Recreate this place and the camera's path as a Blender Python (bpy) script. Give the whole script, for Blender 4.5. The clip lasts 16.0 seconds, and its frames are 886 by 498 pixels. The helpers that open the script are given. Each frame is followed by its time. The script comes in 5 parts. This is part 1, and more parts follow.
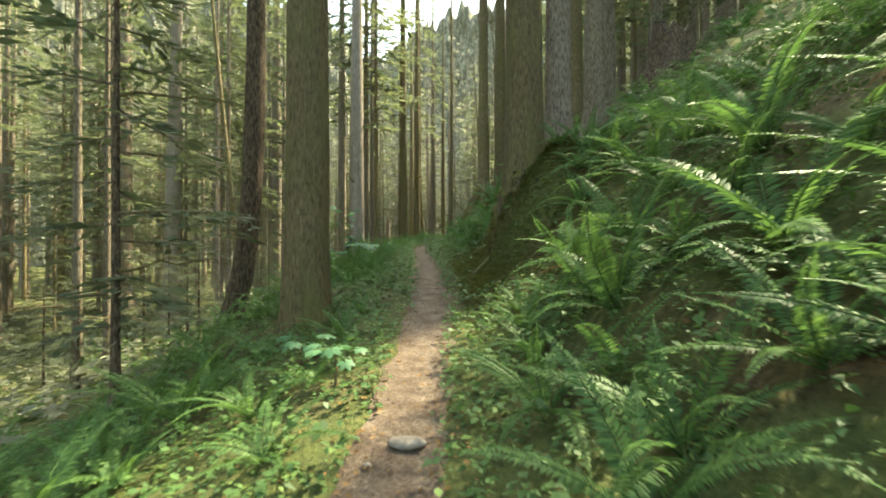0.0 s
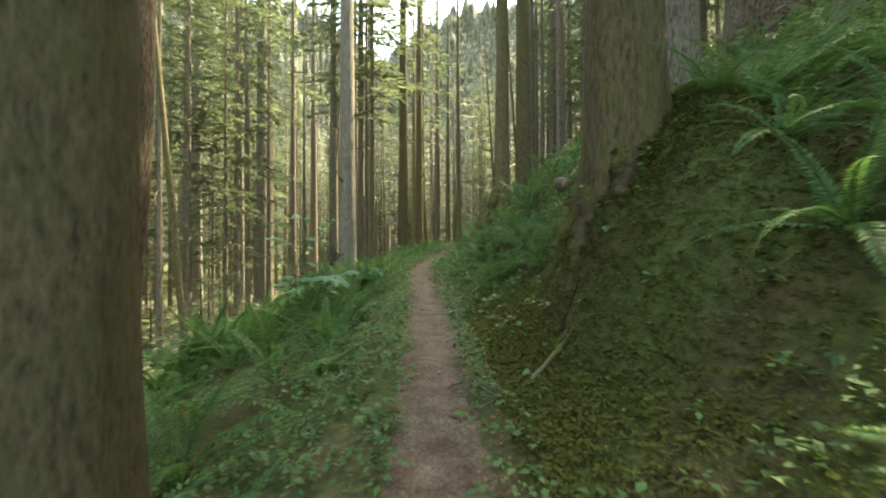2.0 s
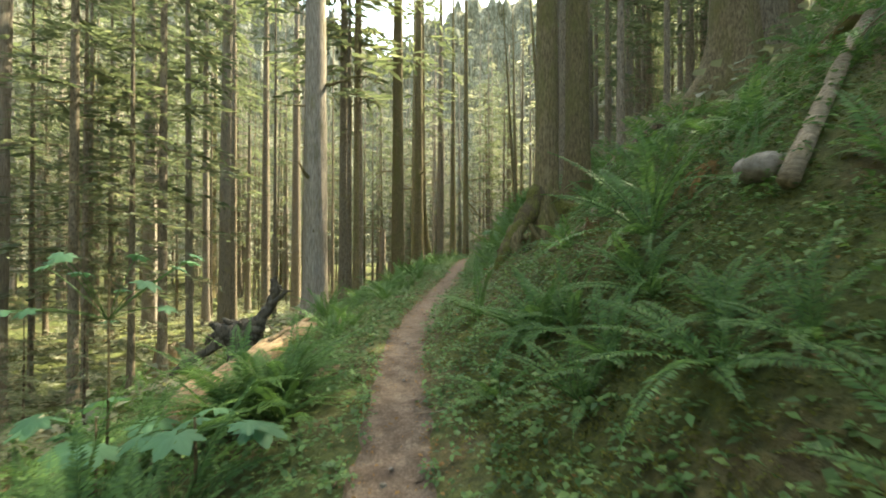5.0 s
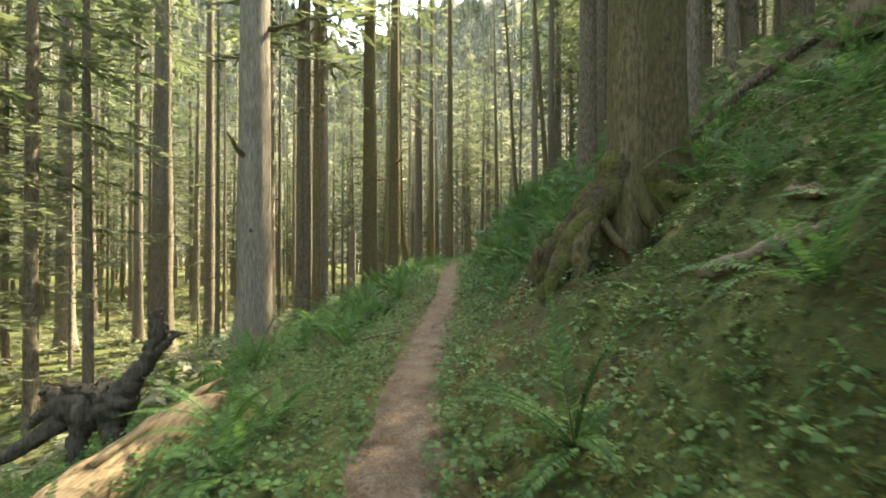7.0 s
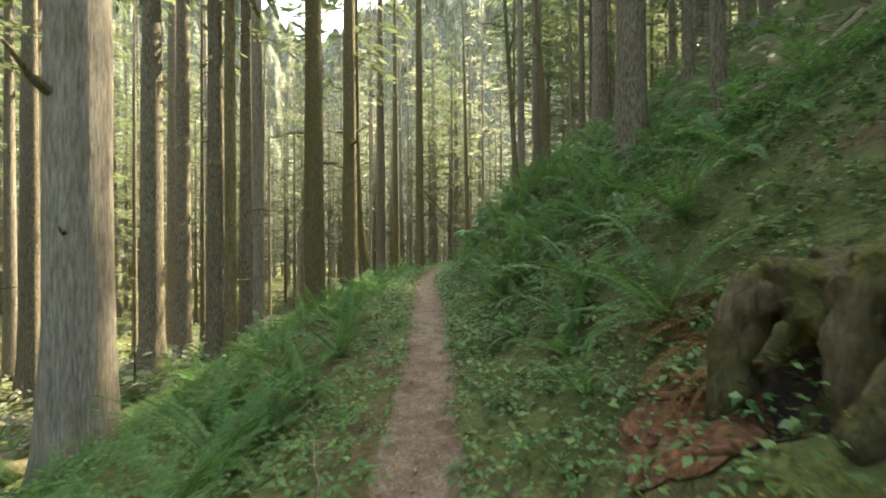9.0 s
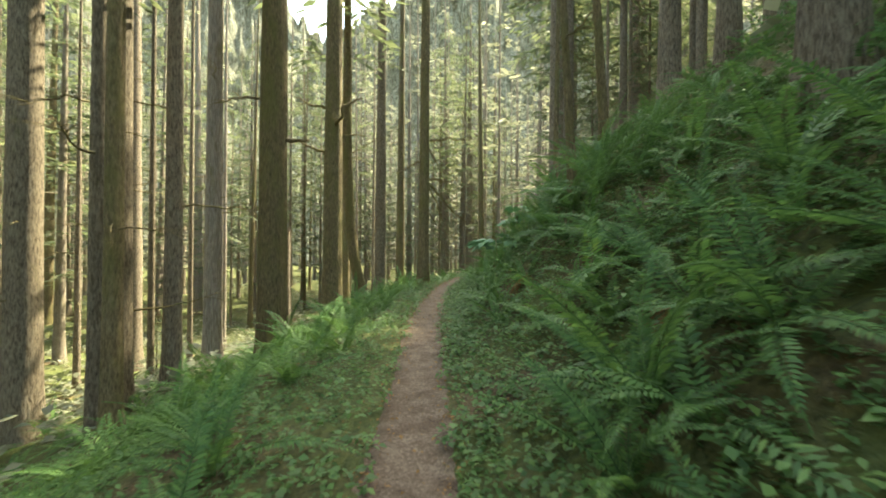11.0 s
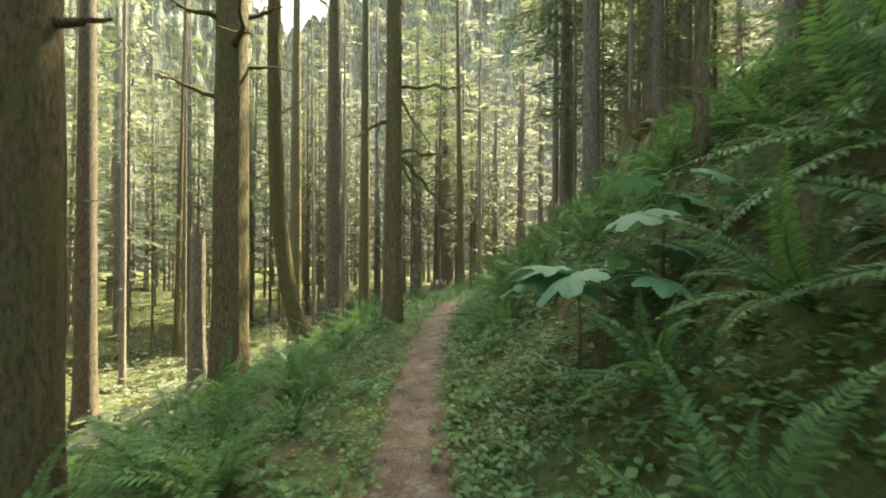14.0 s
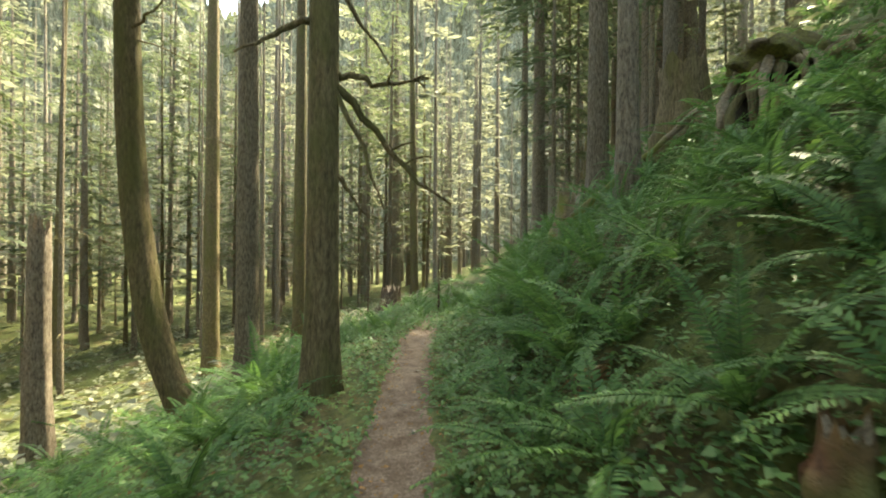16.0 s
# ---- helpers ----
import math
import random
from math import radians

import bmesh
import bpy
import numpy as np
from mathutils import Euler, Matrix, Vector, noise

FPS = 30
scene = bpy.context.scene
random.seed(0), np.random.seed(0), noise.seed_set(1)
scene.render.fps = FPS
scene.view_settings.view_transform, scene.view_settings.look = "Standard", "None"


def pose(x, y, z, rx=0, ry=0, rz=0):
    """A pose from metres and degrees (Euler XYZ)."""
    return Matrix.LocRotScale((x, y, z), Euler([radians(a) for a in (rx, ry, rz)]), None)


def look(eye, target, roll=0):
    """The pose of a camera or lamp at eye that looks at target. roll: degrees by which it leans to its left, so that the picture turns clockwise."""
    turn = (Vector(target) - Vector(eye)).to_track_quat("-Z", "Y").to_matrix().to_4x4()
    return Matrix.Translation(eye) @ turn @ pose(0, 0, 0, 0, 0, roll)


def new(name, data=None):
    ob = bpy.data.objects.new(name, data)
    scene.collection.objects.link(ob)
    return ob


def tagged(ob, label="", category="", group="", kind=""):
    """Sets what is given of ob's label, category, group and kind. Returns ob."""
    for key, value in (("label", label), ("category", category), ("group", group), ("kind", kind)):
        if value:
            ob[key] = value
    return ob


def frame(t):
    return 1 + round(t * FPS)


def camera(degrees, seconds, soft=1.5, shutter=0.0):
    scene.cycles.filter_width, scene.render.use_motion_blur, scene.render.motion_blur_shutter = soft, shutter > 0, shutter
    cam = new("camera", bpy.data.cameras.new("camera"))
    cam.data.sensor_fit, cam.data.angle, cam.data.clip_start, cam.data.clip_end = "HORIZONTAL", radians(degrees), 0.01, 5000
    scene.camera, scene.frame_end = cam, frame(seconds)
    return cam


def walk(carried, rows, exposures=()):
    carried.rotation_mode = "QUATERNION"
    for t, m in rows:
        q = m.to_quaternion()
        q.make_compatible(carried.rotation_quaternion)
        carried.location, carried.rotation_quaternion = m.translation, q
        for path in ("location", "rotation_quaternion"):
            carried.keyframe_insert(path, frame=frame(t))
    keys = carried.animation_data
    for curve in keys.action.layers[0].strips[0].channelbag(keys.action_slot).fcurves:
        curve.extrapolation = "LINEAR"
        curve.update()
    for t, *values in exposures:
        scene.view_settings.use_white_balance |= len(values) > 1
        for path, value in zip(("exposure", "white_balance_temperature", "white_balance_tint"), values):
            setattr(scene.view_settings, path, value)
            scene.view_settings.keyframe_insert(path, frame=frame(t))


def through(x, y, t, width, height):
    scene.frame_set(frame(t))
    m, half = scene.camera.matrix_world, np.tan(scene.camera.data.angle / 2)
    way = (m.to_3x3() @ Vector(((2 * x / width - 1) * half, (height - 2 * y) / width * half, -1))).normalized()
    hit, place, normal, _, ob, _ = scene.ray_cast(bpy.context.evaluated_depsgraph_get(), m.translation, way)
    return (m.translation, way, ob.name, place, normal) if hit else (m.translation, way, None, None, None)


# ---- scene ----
cam = camera(87.6, 16.0, soft=1.8, shutter=0.25)
PATH = [
    (0.0, pose(0.000, 0.000, 2.364, 90.30, 0.00, 0.00)),
    (0.5, pose(-0.019, 1.026, 2.475, 90.50, 0.00, -0.20)),
    (1.0, pose(-0.114, 2.090, 2.698, 90.40, 0.00, -0.10)),
    (1.5, pose(-0.171, 3.116, 2.866, 90.40, 0.00, 0.10)),
    (2.0, pose(-0.133, 4.085, 2.903, 90.40, 0.10, 0.50)),
    (2.5, pose(-0.114, 5.111, 3.033, 90.40, 0.10, 2.30)),
    (3.0, pose(-0.152, 6.042, 3.166, 90.40, -0.10, 3.00)),
    (3.5, pose(-0.171, 6.954, 3.225, 90.50, -0.10, 3.30)),
    (4.0, pose(-0.190, 7.980, 3.411, 90.40, -0.30, 2.80)),
    (4.5, pose(-0.171, 8.968, 3.562, 90.40, -0.20, 1.90)),
    (7.0, pose(-0.646, 13.870, 3.878, 90.30, -0.10, -2.40)),
    (7.5, pose(-0.646, 15.029, 3.812, 90.20, 0.00, -2.80)),
    (8.0, pose(-0.665, 16.226, 3.878, 90.20, -0.10, -3.10)),
    (8.5, pose(-0.779, 17.423, 3.925, 90.30, -0.10, -5.50)),
    (9.0, pose(-0.646, 18.411, 4.075, 90.30, 0.30, -6.90)),
    (11.5, pose(-0.021, 23.576, 4.450, 90.20, -0.60, -5.35)),
    (12.0, pose(0.045, 24.556, 4.433, 90.30, -0.60, -7.45)),
    (12.5, pose(0.046, 25.506, 4.519, 90.10, -0.60, -8.45)),
    (13.0, pose(0.093, 26.470, 4.563, 90.20, -0.50, -8.65)),
    (13.5, pose(0.144, 27.381, 4.676, 90.30, -0.40, -8.95)),
    (14.0, pose(0.211, 28.282, 4.771, 90.20, -0.30, -9.15)),
    (14.5, pose(0.324, 29.214, 4.789, 90.30, -0.40, -9.75)),
    (15.0, pose(0.371, 30.273, 4.832, 90.20, -0.50, -12.15)),
    (15.5, pose(0.438, 31.270, 4.832, 90.30, -0.50, -14.45)),
    (16.0, pose(0.597, 32.215, 4.850, 90.20, -0.40, -15.55)),
]
walk(cam, PATH, exposures=[(0.0, 3.05, 8700, -8), (1.0, 2.95, 8700, -8), (2.0, 3.15, 8700, -7), (4.5, 3.25, 8700, -6), (7.0, 3.25, 8700, -5), (9.0, 3.35, 8500, -6), (13.0, 3.36, 8500, -8), (16.0, 3.4, 8700, -8)])

# ---------------------------------------------------------------- light
SUN_EL, SUN_AZ = 51.0, 48.0          # degrees; azimuth clockwise from +y
SUN_DIR = Vector((math.cos(radians(SUN_EL)) * math.sin(radians(SUN_AZ)),
                  math.cos(radians(SUN_EL)) * math.cos(radians(SUN_AZ)), math.sin(radians(SUN_EL))))
world = bpy.data.worlds.new("sky")
scene.world = world
world.use_nodes = True
wt = world.node_tree
wt.nodes.clear()
sky = wt.nodes.new("ShaderNodeTexSky")
sky.sky_type = "NISHITA"
sky.sun_disc = False
sky.sun_elevation, sky.sun_rotation = radians(SUN_EL), radians(SUN_AZ)
sky.air_density, sky.dust_density = 1.0, 2.5
wb = wt.nodes.new("ShaderNodeBackground")
wb.inputs["Strength"].default_value = 0.15
wo = wt.nodes.new("ShaderNodeOutputWorld")
wt.links.new(sky.outputs[0], wb.inputs[0])
wt.links.new(wb.outputs[0], wo.inputs[0])
sun = new("sun", bpy.data.lights.new("sun", "SUN"))
sun.data.energy, sun.data.angle, sun.data.color = 2.8, radians(0.6), (1.0, 0.94, 0.85)
sun.matrix_world = look(SUN_DIR * 120, (0, 0, 0))


# ---------------------------------------------------------------- materials
def material(name, rough=0.8):
    m = bpy.data.materials.new(name)
    m.use_nodes = True
    nt = m.node_tree
    b = nt.nodes["Principled BSDF"]
    b.inputs["Roughness"].default_value = rough
    b.inputs["Specular IOR Level"].default_value = 0.3
    return m, nt, b


def noise_node(nt, scale, detail=4.0, rough=0.55, stretch=(1, 1, 1), coords="Object"):
    tc = nt.nodes.new("ShaderNodeTexCoord")
    mp = nt.nodes.new("ShaderNodeMapping")
    mp.inputs["Scale"].default_value = stretch
    n = nt.nodes.new("ShaderNodeTexNoise")
    n.inputs["Scale"].default_value, n.inputs["Detail"].default_value, n.inputs["Roughness"].default_value = scale, detail, rough
    nt.links.new(tc.outputs[coords], mp.inputs[0])
    nt.links.new(mp.outputs[0], n.inputs["Vector"])
    return n.outputs["Fac"]


def ramp(nt, fac, stops):
    r = nt.nodes.new("ShaderNodeValToRGB")
    el = r.color_ramp.elements
    while len(el) < len(stops):
        el.new(0.5)
    for e, (p, c) in zip(el, stops):
        e.position, e.color = p, (*c, 1)
    nt.links.new(fac, r.inputs[0])
    return r.outputs[0]


def mix(nt, fac, a, b, mode="MIX"):
    n = nt.nodes.new("ShaderNodeMix")
    n.data_type, n.blend_type = "RGBA", mode
    for i, v in ((0, fac), (6, a), (7, b)):
        if isinstance(v, bpy.types.NodeSocket):
            nt.links.new(v, n.inputs[i])
        elif i:
            n.inputs[i].default_value = (*v, 1)
        else:
            n.inputs[i].default_value = v
    return n.outputs[2]


def bump(nt, b, height, strength, distance):
    n = nt.nodes.new("ShaderNodeBump")
    n.inputs["Strength"].default_value, n.inputs["Distance"].default_value = strength, distance
    nt.links.new(height, n.inputs["Height"])
    nt.links.new(n.outputs[0], b.inputs["Normal"])


def maths(nt, op, a, b):
    n = nt.nodes.new("ShaderNodeMath")
    n.operation = op
    for i, v in enumerate((a, b)):
        if isinstance(v, bpy.types.NodeSocket):
            nt.links.new(v, n.inputs[i])
        else:
            n.inputs[i].default_value = v
    return n.outputs[0]


def ground_material():
    m, nt, b = material("forest_floor", 0.95)
    big = noise_node(nt, 0.9, 5)
    fine = noise_node(nt, 14, 6, 0.7)
    duff = ramp(nt, fine, [(0.3, (0.035, 0.022, 0.012)), (0.55, (0.10, 0.065, 0.035)), (0.75, (0.19, 0.12, 0.06))])
    moss = ramp(nt, fine, [(0.3, (0.03, 0.038, 0.012)), (0.6, (0.085, 0.098, 0.028)), (0.8, (0.135, 0.14, 0.045))])
    b_col = mix(nt, ramp(nt, big, [(0.30, (0, 0, 0)), (0.50, (1, 1, 1))]), duff, moss)
    nt.links.new(b_col, b.inputs["Base Color"])
    bump(nt, b, fine, 0.9, 0.05)
    return m


def path_material():
    m, nt, b = material("packed_dirt", 0.95)
    fine = noise_node(nt, 38, 8, 0.75)
    mid = noise_node(nt, 5, 5, 0.6)
    dirt = ramp(nt, fine, [(0.3, (0.065, 0.044, 0.031)), (0.5, (0.17, 0.122, 0.09)), (0.75, (0.325, 0.25, 0.19))])
    tone = ramp(nt, mid, [(0.35, (0.50, 0.45, 0.42)), (0.65, (1.0, 1.0, 1.0))])
    nt.links.new(mix(nt, 1.0, dirt, tone, "MULTIPLY"), b.inputs["Base Color"])
    bump(nt, b, fine, 0.8, 0.03)
    return m


def bark_material(name, dark, mid, light, moss, mossy, soft=0.0, grain=0.9):
    m, nt, b = material(name, 0.92)
    ridges = noise_node(nt, 9.0, 8, 0.72, (3.2, 3.2, grain))
    broad = noise_node(nt, 1.5, 7, 0.7, (1.5, 1.5, 0.6))
    col = ramp(nt, ridges, [(0.38 - soft, dark), (0.50, mid), (0.66 + soft, light)])
    info = nt.nodes.new("ShaderNodeObjectInfo")
    vary = ramp(nt, info.outputs["Random"], [(0.0, (0.72, 0.68, 0.62)), (0.5, (1.0, 0.96, 0.9)), (1.0, (1.15, 1.1, 1.12))])
    col = mix(nt, 1.0, col, vary, "MULTIPLY")
    grow = ramp(nt, broad, [(0.62 - mossy, (0, 0, 0)), (0.80 - mossy, (1, 1, 1))])
    nt.links.new(mix(nt, maths(nt, "MULTIPLY", grow, 0.75), col, moss), b.inputs["Base Color"])
    bump(nt, b, ridges, 1.0, 0.05)
    return m


def leaf_material(name, low, high, rough=0.5, through=0.35, yellow=None, gloss=0.25):
    """A leaf: coloured by the plant and by the leaflet, letting some light through."""
    m, nt, b = material(name, rough)
    b.inputs["Specular IOR Level"].default_value = gloss
    geo = nt.nodes.new("ShaderNodeNewGeometry")
    broad = noise_node(nt, 0.8, 3, 0.6, coords="Object")
    mixf = maths(nt, "ADD", maths(nt, "MULTIPLY", geo.outputs["Random Per Island"], 0.65), maths(nt, "MULTIPLY", broad, 0.4))
    col = ramp(nt, mixf, [(0.15, low), (0.85, high)] if yellow is None else [(0.10, low), (0.75, high), (0.97, yellow)])
    nt.links.new(col, b.inputs["Base Color"])
    tr = nt.nodes.new("ShaderNodeBsdfTranslucent")
    warm = mix(nt, 1.0, col, (1.3, 1.3, 1.0), "MULTIPLY")
    nt.links.new(warm, tr.inputs["Color"])
    ms = nt.nodes.new("ShaderNodeMixShader")
    ms.inputs[0].default_value = through
    nt.links.new(b.outputs[0], ms.inputs[1])
    nt.links.new(tr.outputs[0], ms.inputs[2])
    nt.links.new(ms.outputs[0], nt.nodes["Material Output"].inputs["Surface"])
    return m


def wood_material(name, dark, light, grain=(1, 12, 12), moss=None):
    m, nt, b = material(name, 0.9)
    g = noise_node(nt, 3.0, 7, 0.7, grain)
    col = ramp(nt, g, [(0.3, dark), (0.7, light)])
    if moss:
        grow = ramp(nt, noise_node(nt, 1.6, 4), [(0.42, (0, 0, 0)), (0.58, (1, 1, 1))])
        col = mix(nt, grow, col, moss)
    nt.links.new(col, b.inputs["Base Color"])
    bump(nt, b, g, 0.9, 0.04)
    return m


M_GROUND = ground_material()
M_PATH = path_material()
M_BARK = bark_material("conifer_bark", (0.06, 0.047, 0.035), (0.165, 0.136, 0.104), (0.285, 0.245, 0.195), (0.12, 0.12, 0.035), 0.04, 0.02)
M_BARK_GREY = bark_material("grey_bark", (0.085, 0.072, 0.062), (0.22, 0.19, 0.165), (0.37, 0.33, 0.29), (0.15, 0.13, 0.055), 0.09, 0.06, 0.4)
M_BARK_DARK = bark_material("furrowed_dark_bark", (0.02, 0.014, 0.01), (0.085, 0.06, 0.042), (0.20, 0.15, 0.11), (0.08, 0.085, 0.03), 0.0)
M_BARK_MOSS = bark_material("mossy_bark", (0.05, 0.037, 0.02), (0.135, 0.105, 0.06), (0.225, 0.18, 0.105), (0.105, 0.10, 0.03), 0.17, 0.03)
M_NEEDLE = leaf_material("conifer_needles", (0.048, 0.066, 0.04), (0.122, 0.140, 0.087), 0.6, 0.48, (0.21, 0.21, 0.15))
# far copy of the needles, paled so that the distant wood looks sunlit
M_NEEDLE_FAR = leaf_material("distant_needles_sun_toned", (0.085, 0.09, 0.072), (0.185, 0.185, 0.162), 0.7, 0.52, (0.28, 0.275, 0.25))
M_FERN = leaf_material("fern_green", (0.042, 0.084, 0.034), (0.10, 0.185, 0.06), 0.5, 0.40, (0.18, 0.25, 0.07), 0.14)
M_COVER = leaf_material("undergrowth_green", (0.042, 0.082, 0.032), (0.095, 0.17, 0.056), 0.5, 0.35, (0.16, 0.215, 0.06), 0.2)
# undergrowth with dead tan mixed in, also paled to stand for sunlight
M_BRUSH = leaf_material("valley_brush_sun_toned", (0.085, 0.092, 0.062), (0.20, 0.205, 0.145), 0.55, 0.40, (0.36, 0.345, 0.275), 0.25)
M_BIGLEAF = leaf_material("broad_leaf_green", (0.05, 0.12, 0.06), (0.085, 0.18, 0.092), 0.55, 0.3, None, 0.2)
M_MOSS = leaf_material("moss", (0.065, 0.07, 0.02), (0.11, 0.11, 0.03), 0.95, 0.2, (0.14, 0.13, 0.04), 0.05)
M_DEADLEAF = leaf_material("dead_fern_brown", (0.09, 0.05, 0.022), (0.21, 0.12, 0.05), 0.8, 0.2, (0.30, 0.17, 0.08), 0.1)
M_DEADWOOD = wood_material("weathered_dead_wood", (0.09, 0.065, 0.045), (0.36, 0.28, 0.20))
M_ROTWOOD = wood_material("split_tan_wood", (0.06, 0.038, 0.022), (0.38, 0.27, 0.165), (9, 0.8, 9))
M_CHAR = wood_material("dark_weathered_root", (0.02, 0.016, 0.012), (0.13, 0.108, 0.085), (9, 9, 1.5))
M_MOSSLOG = wood_material("mossy_log", (0.07, 0.05, 0.03), (0.24, 0.19, 0.12), (1, 6, 6), (0.13, 0.14, 0.03))
M_REDROT = wood_material("red_rotten_wood", (0.05, 0.025, 0.014), (0.21, 0.095, 0.05), (3, 3, 3), (0.10, 0.10, 0.03))
# near-black earth; in the hollows its colour also carries their shade
M_SOIL_SHADE = wood_material("dark_soil_and_shade", (0.012, 0.009, 0.007), (0.05, 0.035, 0.024), (3, 3, 3))
M_STONE = wood_material("grey_stone", (0.12, 0.095, 0.08), (0.30, 0.26, 0.22), (4, 4, 4))

# ---------------------------------------------------------------- small tools
LATTICE = np.random.default_rng(3).random((257, 257))


def vnoise(x, y, scale, off=0.0):
    """Smooth value noise in -1..1."""
    x, y = np.asarray(x, float) / scale + 61.7 + off, np.asarray(y, float) / scale + 37.3 + off * 1.7
    i, j = np.floor(x).astype(int), np.floor(y).astype(int)
    u, v = x - i, y - j
    u, v = u * u * (3 - 2 * u), v * v * (3 - 2 * v)
    a = LATTICE[i % 256, j % 256] * (1 - u) + LATTICE[(i + 1) % 256, j % 256] * u
    b = LATTICE[i % 256, (j + 1) % 256] * (1 - u) + LATTICE[(i + 1) % 256, (j + 1) % 256] * u
    return 2 * (a * (1 - v) + b * v) - 1


def smooth_table(points, step, reach, lo, hi):
    xs = np.arange(lo, hi + step, step)
    ys = np.interp(xs, *zip(*points))
    k = max(1, int(reach / step))
    pad = np.r_[[ys[0]] * k, ys, [ys[-1]] * k]
    w = np.hanning(2 * k + 3)[1:-1]
    return xs, np.convolve(pad, w / w.sum(), "valid")


# the trail: its line and its rise
TX = smooth_table([(-60, -6), (-10, -0.7), (0, -0.36), (2.2, -0.28), (5.5, -0.15), (9, -0.28), (12.5, -0.55), (16, -0.88), (19, -0.75),
                   (21, -0.5), (24, -0.15), (26.5, 0.05), (29.3, 0.25), (32, 0.55), (35, 1.05), (39.3, 2.1), (45, 4.3), (55, 9.5),
                   (70, 18), (100, 34), (200, 70)], 0.25, 1.5, -80, 420)
TZ = smooth_table([(-60, -3.74), (-10, -0.45), (0, 0.844), (3, 1.274), (6, 1.633), (9, 1.982), (14, 2.311), (18.4, 2.535), (21, 2.675), (23.6, 2.92), (28, 3.2),
                   (32, 3.32), (38, 3.43), (40, 3.42), (45, 3.35), (60, 3.8), (100, 5), (200, 7)], 0.25, 1.5, -80, 420)
GD = smooth_table([(-400, -9), (-60, -6.0), (-25, -5.0), (-13, -4.1), (-9, -3.3), (-4.5, -1.55), (-3.2, -0.95), (-1.6, -0.32), (-0.7, -0.07),
                   (-0.3, 0.0), (0.3, 0.0), (0.62, 0.10), (1.2, 0.45), (2.4, 1.48), (6, 4.4), (12, 8.6), (30, 17.5), (80, 30), (400, 40)], 0.05, 0.2, -420, 420)


def trail_x(y):
    return np.interp(y, *TX)


def trail_z(y):
    return np.interp(y, *TZ)


# hollows under the roots: x, y, width, depth
PITS = [(1.45, 18.72, 0.36, 0.50), (1.12, 20.02, 0.30, 0.36), (0.80, 7.62, 0.10, 0.16), (1.50, 7.2, 0.10, 0.14)]


def ground_z(x, y):
    z = ground_base(x, y)
    for a, b, w, deep in PITS:
        z = z - deep * np.exp(-(((np.asarray(x) - a) ** 2 + (np.asarray(y) - b) ** 2) / w ** 2) ** 1.6)
    return z


def ground_base(x, y):
    x, y = np.asarray(x, float), np.asarray(y, float)
    d = x - trail_x(y)
    rough = np.clip((np.abs(d) - 0.3) / 1.2, 0, 1)
    z = trail_z(y) + np.interp(d, *GD)
    z = z + rough * (0.16 * vnoise(x, y, 1.9) + 0.07 * vnoise(x, y, 0.6, 5) + 0.03 * vnoise(x, y, 0.22, 9))
    z = z + np.clip((np.abs(d) - 4) / 8, 0, 1) * 0.5 * vnoise(x, y, 7.5, 2)
    # the steep mossy bank below the great root-flared trunks
    z = z + 0.55 * np.exp(-((x - 2.5) / 1.1) ** 2 - ((y - 8.2) / 1.7) ** 2)
    z = z + 0.82 * np.exp(-(((x - 1.55) / 0.75) ** 2 + ((y - 7.95) / 1.15) ** 2) ** 2.5)
    # the shelf of earth held by the roots of the stilted tree and the rotten stump past it
    z = z + 0.26 * np.exp(-((x - 0.9) / 0.45) ** 2 - ((y - 19.6) / 1.3) ** 2)
    # the bank steepens where the ferns hang over the path
    z = z + 0.75 * np.clip((d - 0.7) / 1.7, 0, 1) ** 1.5 * np.exp(-((y - 30.5) / 4.2) ** 2) * np.exp(-(np.clip(d - 3, 0, None) / 6) ** 2)
    return z


class Geo:
    """Gathers pieces of mesh as plain arrays."""

    def __init__(self):
        self.v, self.f, self.n = [], [], 0

    def add(self, v, f):
        v = np.asarray(v, float).reshape(-1, 3)
        self.v.append(v)
        self.f.extend((np.asarray(f) + self.n).tolist())
        self.n += len(v)
        return self

    def mesh(self, name, smooth=True):
        me = bpy.data.meshes.new(name)
        me.from_pydata(np.concatenate(self.v).tolist() if self.v else [], [], self.f)
        me.polygons.foreach_set("use_smooth", [smooth] * len(me.polygons))
        me.update()
        return me


def part(name, geo, mat, parent=None, label="", smooth=True):
    me = geo.mesh(name, smooth) if isinstance(geo, Geo) else geo
    if mat and not me.materials:
        me.materials.append(mat)
    ob = new(name, me)
    if parent:
        ob.parent = parent
    return tagged(ob, label)


def empty(name, m, label, category, group="", kind=""):
    ob = new(name)
    ob.empty_display_size = 0.2
    ob.matrix_world = m
    return tagged(ob, label, category, group, kind)


